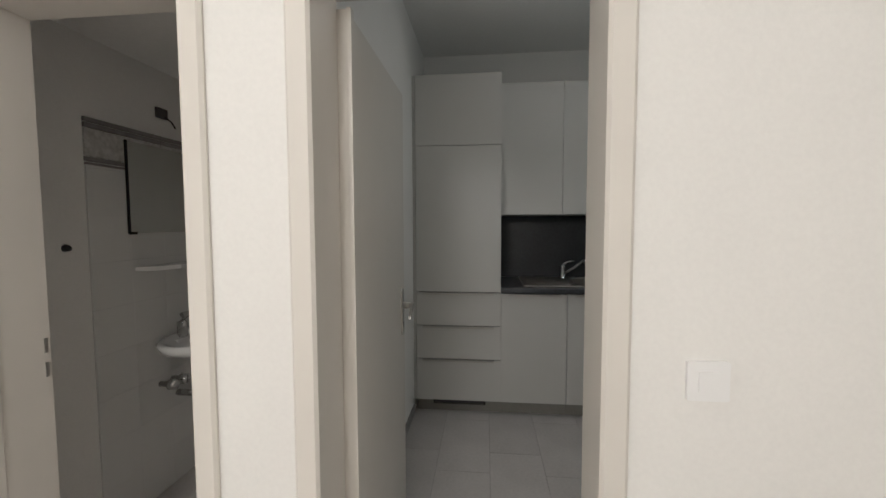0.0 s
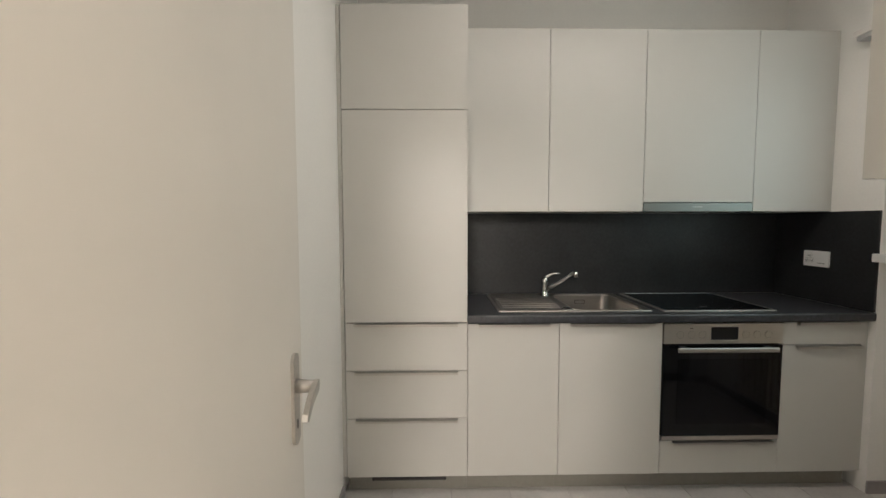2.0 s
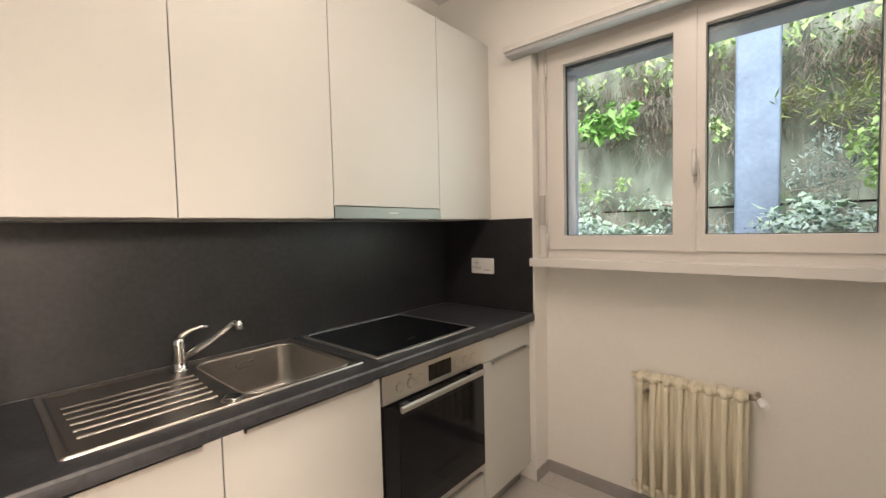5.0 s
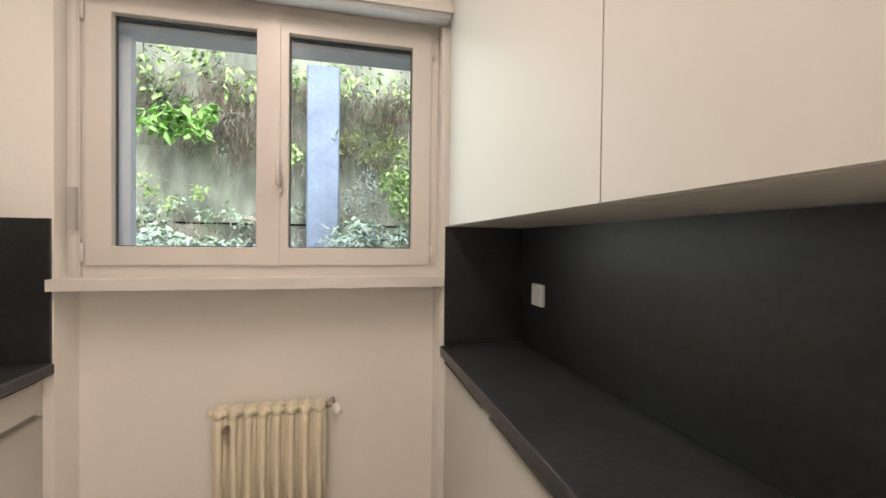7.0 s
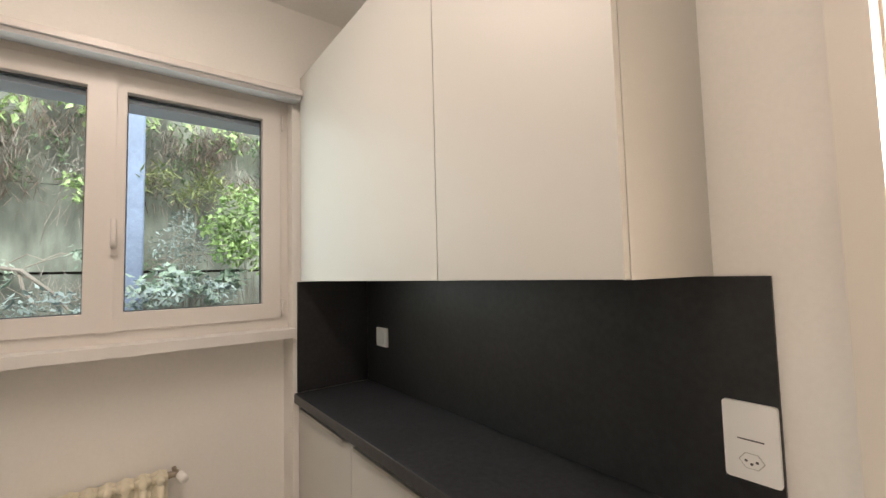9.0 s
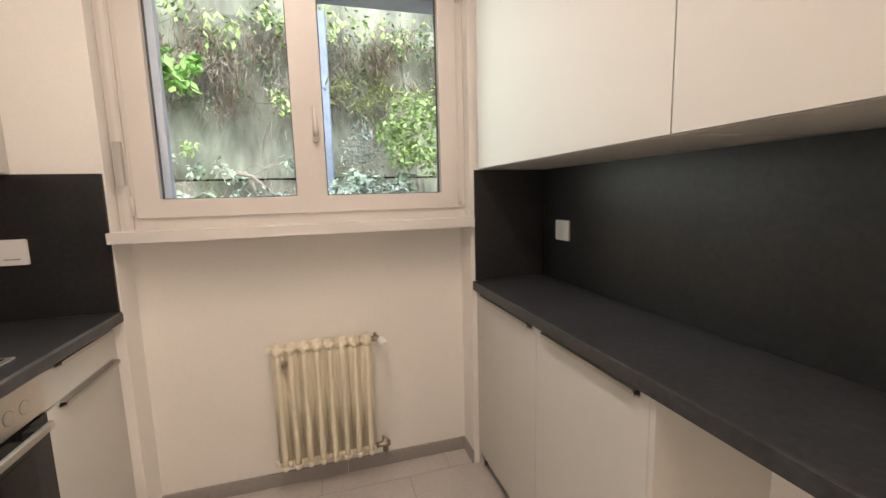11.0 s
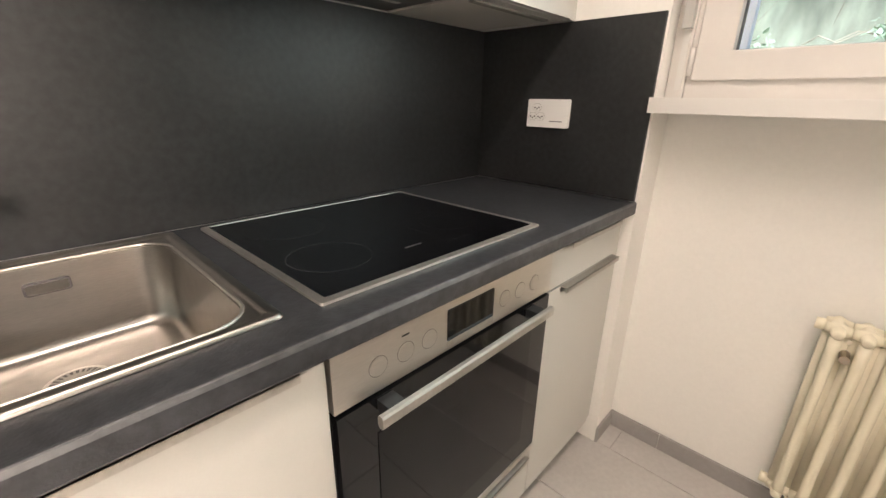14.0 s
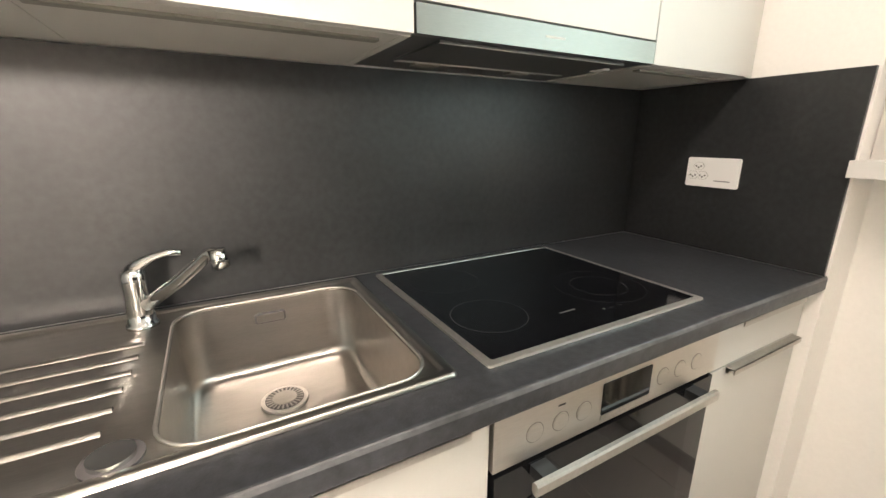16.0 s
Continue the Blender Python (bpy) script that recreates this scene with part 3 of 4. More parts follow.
# ---- sink, tap, hob ----
def sink():
    e = thing("kitchen_sink", "stainless steel sink with bowl and ribbed draining board", "sink")
    x0, x1, y0, y1, z = 0.158, 0.942, 2.915, 3.420, 0.921
    bx0, bx1, by0, by1, depth = 0.556, 0.912, 2.944, 3.384, 0.165
    n = 6
    bm = bmesh.new()

    def ring(o, h):
        return [bm.verts.new((p[0], p[1], h)) for p in o]

    def join(a, b):
        for i in range(len(a)):
            j = (i + 1) % len(a)
            bm.faces.new((a[i], a[j], b[j], b[i]))
    # outer rim, raised lip, inner deck
    r0 = ring(rounded(x0, x1, y0, y1, 0.012, n), z)
    lips = [(0.0008, 0.003), (0.0025, 0.0055), (0.005, 0.0064), (0.014, 0.0064), (0.0165, 0.0056), (0.019, 0.003), (0.0215, 0.0008), (0.0235, 0.0006)]
    last = r0
    for inset, h in lips:
        r3 = ring(rounded(x0 + inset, x1 - inset, y0 + inset, y1 - inset, 0.012, n), z + h)
        join(last, r3)
        last = r3
    # bowl
    b0 = ring(rounded(bx0 - 0.008, bx1 + 0.008, by0 - 0.006, by1 + 0.008, 0.06, n), z + 0.0015)
    b1 = ring(rounded(bx0, bx1, by0, by1, 0.06, n), z - 0.004)
    walls = [b1]
    for inset, h, r in ((0.007, 0.024, 0.055), (0.0085, 0.016, 0.053), (0.012, 0.009, 0.05), (0.018, 0.0035, 0.046), (0.026, 0.001, 0.04), (0.045, 0.0, 0.03)):
        walls.append(ring(rounded(bx0 + inset, bx1 - inset, by0 + inset, by1 - inset, r, n), z - depth + h))
    b4 = walls[-1]
    dr = (0.727, 3.238)
    b5 = ring([(dr[0] + 0.044 * math.cos(w), dr[1] + 0.044 * math.sin(w)) for w in [radians(a + 90 * i / n) for a in (0, 90, 180, 270) for i in range(n + 1)]], z - depth - 0.004)
    join(b0, b1), join(b4, b5)
    for p, q in zip(walls, walls[1:]):
        join(p, q)
    bm.faces.new(b5)
    # deck between lip and bowl
    bmesh.ops.bridge_loops(bm, edges=[e2 for lp in (r3, b0) for i in range(len(lp)) for e2 in [bm.edges.get((lp[i], lp[(i + 1) % len(lp)]))] if e2])
    ob = finish(bm, "basin", STEEL, e, smooth=True)
    sharp(ob, 35)
    for i in range(6):
        y = 3.262 - 0.049 * i
        sharp(prism("draining_rib", STEEL, [(y - 0.006, z + 0.0018), (y - 0.002, z + 0.0062), (y + 0.002, z + 0.0062), (y + 0.006, z + 0.0018)], 0.20, 0.518 - 0.004 * i, "x", e), 50)
    prism("drain_ring", HOB_STEEL, circle(*dr, 0.045, 32), z - depth - 0.003, z - depth + 0.002, "z", e, bevel=0.0015)
    prism("drain_basket", SLOT_GREY, circle(*dr, 0.037, 32), z - depth + 0.0018, z - depth + 0.003, "z", e)
    for i in range(24):
        w = 2 * math.pi * i / 24
        c, q = math.cos(w), math.sin(w)
        o = [(dr[0] + r * c - t * q, dr[1] + r * q + t * c) for r, t in ((0.023, -0.0012), (0.036, -0.0020), (0.036, 0.0020), (0.023, 0.0012))]
        prism("basket_tooth", STEEL, o, z - depth + 0.0028, z - depth + 0.0042, "z", e)
    prism("basket_knob", STEEL, circle(*dr, 0.0235, 28), z - depth + 0.0028, z - depth + 0.0048, "z", e, bevel=0.001)
    o = rounded(bx0 - 0.003, bx1 + 0.003, by0 - 0.002, by1 + 0.003, 0.06, n)
    tube("bowl_lip", HOB_STEEL, [(p[0], p[1], z + 0.0005) for p in o + o[:1]], 0.0026, e, 8)
    # overflow slot in the back of the bowl
    prism("overflow_slot", SLOT_GREY, rounded(0.698, 0.762, z - 0.053, z - 0.029, 0.006, 4), by1 - 0.0075, by1 - 0.004, "y", e)
    prism("overflow_cover", STEEL, rounded(0.7015, 0.7585, z - 0.0505, z - 0.0325, 0.005, 4), by1 - 0.0095, by1 - 0.0070, "y", e, bevel=0.0012)
    # waste control knob on the deck
    prism("waste_knob", CHROME, circle(0.518, 2.957, 0.023, 28), z + 0.002, z + 0.011, "z", e, bevel=0.004)
    prism("waste_knob_rim", SLOT_GREY, circle(0.518, 2.957, 0.031, 28), z + 0.0015, z + 0.005, "z", e, bevel=0.0015)


sink()


def tap():
    e = thing("kitchen_tap", "chrome single-lever kitchen tap on the sink rim", "tap")
    x, y, z = 0.506, 3.352, 0.923
    tube("body", CHROME, [(x, y, z), (x, y, z + 0.006), (x, y, z + 0.008), (x, y, z + 0.03), (x, y, z + 0.07), (x, y, z + 0.085), (x, y, z + 0.10), (x, y, z + 0.11), (x, y, z + 0.116)],
         [0.027, 0.027, 0.023, 0.022, 0.0205, 0.0215, 0.0215, 0.018, 0.008], e, 24)
    # spout rises over the bowl and ends in a short turned-down outlet
    tip = Vector((0.638, 3.225, 1.072))
    a = Vector((x + 0.014, y - 0.012, z + 0.045))
    d = tip - a
    tube("spout", CHROME, [a, a + 0.25 * d, a + 0.55 * d, a + 0.85 * d + Vector((0, 0, 0.006)), a + 0.95 * d + Vector((0, 0, 0.010)), tip + Vector((0, 0, 0.006)), tip + Vector((0.010, -0.010, 0.0)), tip + Vector((0.014, -0.012, -0.012))],
         [0.0135, 0.0125, 0.0115, 0.0105, 0.0105, 0.0115, 0.0125, 0.0125], e, 18)
    tube("outlet", CHROME, [tip + Vector((0.008, -0.008, 0.014)), tip + Vector((0.012, -0.010, -0.018))], [0.014, 0.0135], e, 20)
    tube("lever", CHROME, [(x, y, z + 0.108), (x + 0.014, y - 0.006, z + 0.122), (x + 0.035, y - 0.014, z + 0.134), (x + 0.06, y - 0.024, z + 0.141), (x + 0.082, y - 0.032, z + 0.140)], [0.014, 0.0115, 0.008, 0.0065, 0.005], e, 14)


tap()


def hob():
    e = thing("ceramic_hob", "black glass ceramic hob with a steel frame", "hob")
    x0, x1, y0, y1, z = 0.991, 1.573, 2.909, 3.415, 0.9205
    bm = bmesh.new()
    outs = [(rounded(x0, x1, y0, y1, 0.006, 3), z), (rounded(x0 + 0.001, x1 - 0.001, y0 + 0.001, y1 - 0.001, 0.006, 3), z + 0.004), (rounded(x0 + 0.014, x1 - 0.014, y0 + 0.014, y1 - 0.010, 0.004, 3), z + 0.005), (rounded(x0 + 0.016, x1 - 0.016, y0 + 0.016, y1 - 0.012, 0.004, 3), z)]
    rings = [[bm.verts.new((p[0], p[1], h)) for p in o] for o, h in outs]
    for a, b in zip(rings, rings[1:]):
        for i in range(len(a)):
            j = (i + 1) % len(a)
            bm.faces.new((a[i], a[j], b[j], b[i]))
    sharp(finish(bm, "frame", HOB_STEEL, e), 30)
    box("glass_plate", HOB_GLASS, x0 + 0.0145, x1 - 0.0145, y0 + 0.0145, y1 - 0.0105, z + 0.0005, z + 0.0042, e)
    for cx, cy, r, mat in ((1.103, 3.067, 0.078, RING_GREY), (1.43, 3.079, 0.066, RING_GREY), (1.43, 3.079, 0.107, RING_FAINT), (1.125, 3.29, 0.088, RING_FAINT)):
        bm = bmesh.new()
        n = 48
        rg = [[bm.verts.new((cx + q * math.cos(2 * math.pi * i / n), cy + q * math.sin(2 * math.pi * i / n), z + 0.0045)) for i in range(n)] for q in (r, r - 0.0016)]
        for i in range(n):
            bm.faces.new((rg[0][i], rg[0][(i + 1) % n], rg[1][(i + 1) % n], rg[1][i]))
        finish(bm, "zone_ring", mat, e)
    box("name_mark", SLOT_GREY, 1.232, 1.275, 3.002, 3.006, z + 0.0042, z + 0.0046, e)
    for cx in (1.325, 1.345, 1.372):
        box("printed_mark", RING_GREY, cx, cx + 0.006, 2.972, 2.978, z + 0.0042, z + 0.0046, e)


hob()


# ---- window ----
def window():
    e = structure(new("window_1"), "two-casement white plastic window with sill board", "window")
    fx0, fx1 = 2.077, 2.142          # outer frame
    y0, y1, z0, z1 = 1.463, 2.841, 1.207, 2.298
    ring_x("frame", PVC, fx0, fx1, (y0, y1, z0, z1), (1.525, 2.765, z0 + 0.06, z1 - 0.05), e, bevel=0.003)
    for n, a, b, g0, g1 in (("casement", 1.498, 2.138, 1.580, 2.080), ("casement", 2.142, 2.780, 2.201, 2.696)):
        c0, c1, zz0, zz1 = 2.066, 2.121, 1.258, 2.262
        gz0, gz1 = 1.329, 2.188
        c = ring_x(n, PVC, c0, c1, (a, b, zz0, zz1), (g0, g1, gz0, gz1), e, bevel=0.003)
        boxes("gasket", GASKET, [(2.097, 2.111, g0 - 0.001, g0 + 0.004, gz0, gz1), (2.097, 2.111, g1 - 0.004, g1 + 0.001, gz0, gz1), (2.097, 2.111, g0, g1, gz0 - 0.001, gz0 + 0.003), (2.097, 2.111, g0, g1, gz1 - 0.004, gz1 + 0.001)], c)
        p = box("pane", GLASS, 2.102, 2.106, g0 + 0.003, g1 - 0.003, gz0 + 0.003, gz1 - 0.003, c)
        p.visible_shadow = False
        for dz in (1.27, 2.15):
            tube("hinge", PVC, [(2.062, (a - 0.006) if a < 2 else (b + 0.006), dz), (2.062, (a - 0.006) if a < 2 else (b + 0.006), dz + 0.07)], 0.007, c)
    boxes("meeting_strip", PVC, [(2.058, 2.067, 2.112, 2.158, 1.258, 2.262)], e, bevel=0.003)
    prism("handle_plate", PVC, rounded(2.10, 2.128, 1.545, 1.615, 0.012), 2.046, 2.058, "x", e, bevel=0.003)
    tube("handle", PVC, [(2.048, 2.114, 1.578), (2.028, 2.114, 1.578), (2.021, 2.114, 1.585), (2.019, 2.114, 1.62), (2.02, 2.114, 1.68)], [0.010, 0.010, 0.0105, 0.0095, 0.008], e)
    return e


win = window()
bm = bmesh.new()
add_box(bm, 1.972, 2.17, WIN_Y0 - 0.006, WIN_Y1 + 0.004, 1.174, 1.214)
sill = structure(finish(bm, "window_sill", SILL_STONE, None, bevel=0.004), "white painted window sill board", "sill")
# ledge over the window
ledge = structure(boxes("window_ledge", PVC, [(1.928, PIER - 0.001, R_FACE + 0.003, 2.962, 2.284, 2.310)], bevel=0.004), "white curtain ledge with grey underside over the window", "trim")
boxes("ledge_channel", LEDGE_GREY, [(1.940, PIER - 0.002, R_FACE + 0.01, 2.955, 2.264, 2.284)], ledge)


def shutter_strap():
    e = thing("shutter_strap", "roller shutter strap with its winder beside the window", "shutter strap")
    box("strap", SILL_STONE, 2.056, 2.059, 2.798, 2.814, 1.235, 2.285, e)
    box("winder", EDGE_GREY, 2.038, 2.064, 2.795, 2.819, 1.385, 1.54, e, bevel=0.006)
    boxes("guide", PVC, [(2.062, 2.086, 2.792, 2.822, 1.215, 2.285)], e, bevel=0.002)


shutter_strap()
# outer reveal: shutter guide rails, shutter slat bottom rail below the lintel
outer = thing("roller_shutter", "pale grey roller shutter raised above the window", "shutter")
for a in (WIN_Y0 + 0.03, WIN_Y1 - 0.15):
    box("guide_rail", BLUE_GREY, 2.20, 2.24, a, a + 0.045, 1.206, WIN_Z1, outer, bevel=0.003)
for i in range(4):
    box("slat", BLUE_GREY, 2.205, 2.222, WIN_Y0 + 0.03, WIN_Y1 - 0.105, 2.192 + 0.026 * i, 2.216 + 0.026 * i, outer, bevel=0.003)
box("bottom_rail", BLUE_GREY, 2.15, 2.275, WIN_Y0 + 0.03, WIN_Y1 - 0.105, 2.174, 2.191, outer, bevel=0.003)
structure(boxes("outer_sill", BLUE_GREY, [(2.165, 2.45, WIN_Y0 + 0.001, WIN_Y1 - 0.001, 1.172, 1.205)], bevel=0.004), "grey outer window sill", "sill")


# ---- radiator ----
def radiator():
    e = thing("column_radiator", "cream enamelled cast-iron column radiator below the window", "radiator")
    n, y0, pitch, z0, z1 = 8, 1.955, 0.0535, 0.145, 0.672
    xc = 2.088
    for i in range(n):
        y = y0 + pitch * i
        bm = bmesh.new()
        add_box(bm, xc - 0.015, xc + 0.034, y - pitch / 2 + 0.0007, y + pitch / 2 - 0.0007, z0 + 0.014, z1 - 0.014)
        for dx, q in ((-0.038, 0.0115), (0.046, 0.0185)):
            add_tube(bm, [(xc + dx, y, z0 + 0.012), (xc + dx, y, z0 + 0.045), (xc + dx, y, 0.5 * (z0 + z1)), (xc + dx, y, z1 - 0.045), (xc + dx, y, z1 - 0.012)], [max(q, 0.014), q + 0.0012, q, q + 0.0012, max(q, 0.014)], 14)
        for z in (z0, z1):
            add_tube(bm, [(xc - 0.054, y, z), (xc - 0.051, y, z), (xc - 0.03, y, z), (xc + 0.03, y, z), (xc + 0.052, y, z), (xc + 0.056, y, z)], [0.008, 0.0125, 0.0150, 0.0165, 0.0145, 0.010], 14)
            for dx in (-0.012, 0.03):
                add_tube(bm, [(xc + dx, y - pitch / 2 + 0.0006, z), (xc + dx, y - 0.008, z), (xc + dx, y + 0.008, z), (xc + dx, y + pitch / 2 - 0.0006, z)], [0.0125, 0.0165, 0.0165, 0.0125], 14)
        finish(bm, "section", CREAM, e, smooth=True)
    for z, nm in ((z1, "plug"), (z0, "plug")):
        tube(nm, CREAM, [(xc, y0 + pitch * (n - 1) + 0.026, z), (xc, y0 + pitch * (n - 1) + 0.045, z)], 0.016, e, 8)
    prism("air_vent", BRASS, circle(y0 + pitch * (n - 1) - 0.026, 0.615, 0.011, 8), xc - 0.055, xc + 0.01, "x", e)
    # upper valve with white knob
    tube("valve_body", BRASS, [(xc, y0 - 0.026, z1), (xc, y0 - 0.045, z1), (xc - 0.004, y0 - 0.062, z1)], [0.014, 0.012, 0.015], e)
    tube("valve_pipe", BRASS, [(xc, y0 - 0.05, z1), (xc + 0.03, y0 - 0.052, z1), (NICHE + 0.01, y0 - 0.052, z1)], 0.009, e)
    tube("valve_knob", WHITE_PLASTIC, [(xc - 0.006, y0 - 0.062, z1 - 0.002), (xc - 0.012, y0 - 0.068, z1 - 0.006), (xc - 0.034, y0 - 0.080, z1 - 0.016), (xc - 0.040, y0 - 0.083, z1 - 0.019)], [0.014, 0.0175, 0.0175, 0.013], e, 12)
    # lower lockshield with pipe into the wall
    tube("return_valve", BRASS, [(xc, y0 - 0.026, z0), (xc, y0 - 0.05, z0 + 0.002), (xc, y0 - 0.07, z0 + 0.004), (xc, y0 - 0.092, z0 + 0.004)], [0.013, 0.011, 0.016, 0.013], e)
    tube("return_pipe", BRASS, [(xc, y0 - 0.07, z0 + 0.03), (xc, y0 - 0.07, z0 - 0.035)], [0.012, 0.013], e)
    tube("pipe", BRASS, [(xc, y0 - 0.07, z0), (xc + 0.03, y0 - 0.07, z0), (NICHE + 0.01, y0 - 0.07, z0)], 0.009, e)
    for k in (1, n - 1):
        for z in (z0 - 0.018, z1 - 0.02):
            box("bracket", CREAM, xc - 0.02, NICHE + 0.005, y0 + pitch * k - 0.03, y0 + pitch * k - 0.022, z - 0.008, z + 0.004, e)


radiator()


# ---- bathroom beyond the second doorway ----
def bathroom():
    e = thing("bathroom_mirror", "frameless rectangular mirror above the washbasin", "mirror")
    box("glass", MIRROR, BATH_W + 0.014, BATH_W + 0.020, 1.735, 2.30, 1.325, 1.745, e)
    boxes("edge", BLACK_PLASTIC, [(BATH_W + 0.011, BATH_W + 0.022, 1.729, 1.735, 1.322, 1.748), (BATH_W + 0.011, BATH_W + 0.026, 1.735, 1.765, 1.318, 1.33)], e)
    s = thing("bathroom_shelf", "white porcelain shelf under the mirror", "shelf")
    o = [(BATH_W + 0.01, 1.76), (BATH_W + 0.09, 1.80), (BATH_W + 0.13, 1.90), (BATH_W + 0.14, 2.05), (BATH_W + 0.13, 2.2), (BATH_W + 0.09, 2.30), (BATH_W + 0.01, 2.32)]
    prism("board", PORCELAIN, o, 1.145, 1.165, "z", s, bevel=0.006)
    b = thing("washbasin", "white porcelain wall-hung washbasin", "washbasin")
    bm = bmesh.new()
    rings = []
    for f, z in ((0.55, 0.69), (0.8, 0.71), (0.95, 0.735), (1.0, 0.765), (0.97, 0.775), (0.86, 0.77), (0.6, 0.73), (0.25, 0.715)):
        rings.append([bm.verts.new((BATH_W + 0.20 + f * 0.195 * math.cos(2 * math.pi * i / 32), 1.99 + f * 0.27 * math.sin(2 * math.pi * i / 32), z + 0.02)) for i in range(32)])
    for r0, r1 in zip(rings, rings[1:]):
        for i in range(32):
            bm.faces.new((r0[i], r0[(i + 1) % 32], r1[(i + 1) % 32], r1[i]))
    bm.faces.new(rings[0][::-1]), bm.faces.new(rings[-1])
    finish(bm, "bowl", PORCELAIN, b, smooth=True)
    box("wall_bracket", PORCELAIN, BATH_W + 0.008, BATH_W + 0.08, 1.92, 2.06, 0.68, 0.775, b, bevel=0.01)
    tube("basin_tap", CHROME, [(BATH_W + 0.05, 1.99, 0.77), (BATH_W + 0.05, 1.99, 0.85), (BATH_W + 0.06, 1.99, 0.885), (BATH_W + 0.10, 1.99, 0.90), (BATH_W + 0.16, 1.99, 0.885)], [0.026, 0.024, 0.022, 0.016, 0.013], b)
    tube("trap", CHROME, [(BATH_W + 0.15, 1.99, 0.62), (BATH_W + 0.15, 1.99, 0.52), (BATH_W + 0.11, 1.99, 0.47), (BATH_W + 0.01, 1.99, 0.47)], 0.018, b)
    for y in (1.875, 1.955):
        tube("stop_valve", CHROME, [(BATH_W + 0.01, y, 0.56), (BATH_W + 0.06, y, 0.56), (BATH_W + 0.062, y, 0.56), (BATH_W + 0.095, y, 0.56), (BATH_W + 0.10, y, 0.56)], [0.014, 0.014, 0.028, 0.026, 0.018], b)
    h = thing("towel_hook", "small dark hook on the bathroom wall", "hook")
    tube("peg", BLACK_PLASTIC, [(BATH_W - 0.002, 1.45, 1.272), (BATH_W + 0.012, 1.45, 1.272), (BATH_W + 0.02, 1.45, 1.268)], [0.016, 0.013, 0.01], h)
    w = thing("wall_light_outlet", "open wall box for a light above the mirror", "electrical box")
    boxes("box", SLOT_GREY, [(BATH_W - 0.002, BATH_W + 0.012, 1.93, 2.0, 1.90, 1.95)], w, bevel=0.002)
    tube("wire", BLACK_PLASTIC, [(BATH_W + 0.01, 1.98, 1.91), (BATH_W + 0.03, 2.0, 1.89), (BATH_W + 0.035, 2.02, 1.86)], 0.004, w, 8)


bathroom()

# ---- outside the window: battered retaining wall, post, planting ----
random.seed(7)
XW = 5.6


def wall_x(z):
    """The retaining wall leans back as it rises."""
    return XW + 0.10 * (z - 1.2)


def retaining_wall():
    e = structure(new("retaining_wall"), "mossy stained concrete panel retaining wall", "retaining wall")
    for r, (z0, z1) in enumerate(((-0.35, 0.45), (0.45, 1.55), (1.55, 2.45), (2.45, 3.45), (3.45, 4.4))):
        y = -5.0 + 0.5 * (r % 2)
        while y < 10:
            w = 4.6
            x = wall_x(0.5 * (z0 + z1)) + random.uniform(-0.03, 0.03)
            ob = box("panel", CONCRETE, x, x + 0.14, y + 0.004, y + w - 0.004, z0 + 0.014, z1 - 0.014, e, bevel=0.016, segments=1)
            y += w
    structure(boxes("slope", EARTH, [(6.05, 30, -8, 14, -0.35, 4.2)]), "dark earth slope behind the retaining wall", "slope")


retaining_wall()
post = thing("concrete_post", "pale blue-grey painted concrete post before the wall", "post")
prism("shaft", POST_PAINT, rounded(5.22, 5.5, 1.94, 2.30, 0.03, 3), -0.35, 3.35, "z", post)


def leaf_cloud(name, label, category, mat, centres, count, size, droop=0.3, long=1.8, twig_mat=None, twigs=0, origin=None):
    """Clumps of single folded leaves round the given centres (x, y, z, radius), on thin twigs."""
    e = thing(name, label, category)
    bm = bmesh.new()
    for i in range(count):
        cx, cy, cz, r = random.choice(centres)
        d = Vector((random.gauss(0, 1), random.gauss(0, 1), random.gauss(0, 1)))
        p = Vector((cx, cy, cz)) + d.normalized() * r * random.random() ** 0.45
        a = Vector((random.uniform(-1, 0.2), random.uniform(-1, 1), random.uniform(-1, 0.5) - droop)).normalized()
        s = a.cross(Vector((random.uniform(-0.4, 0.4), random.uniform(-0.4, 0.4), 1))).normalized()
        nrm = a.cross(s)
        L = size * random.uniform(0.6, 1.3)
        W = L / long
        pts = [p, p + a * L * 0.4 + s * W * 0.5 + nrm * 0.18 * W, p + a * L, p + a * L * 0.4 - s * W * 0.5 + nrm * 0.18 * W]
        v = [bm.verts.new(q) for q in pts]
        bm.faces.new((v[0], v[1], v[2]))
        bm.faces.new((v[0], v[2], v[3]))
    tagged(finish(bm, "leaves", mat, e), kind="stuff")
    if twigs:
        bm = bmesh.new()
        for i in range(twigs):
            cx, cy, cz, r = random.choice(centres)
            o = Vector(origin) if origin else Vector((cx + 0.1, cy + random.uniform(-0.3, 0.3), cz - r - 0.2))
            q = Vector((cx + random.uniform(-r, r) * 0.6, cy + random.uniform(-r, r), cz + random.uniform(-r, r)))
            m = o.lerp(q, 0.55) + Vector((0, random.uniform(-0.08, 0.08), random.uniform(0.0, 0.12)))
            add_tube(bm, [o, m, q], [0.0045, 0.003, 0.0015], 5)
        tagged(finish(bm, "twigs", twig_mat or DRY, e), kind="stuff")
    return e


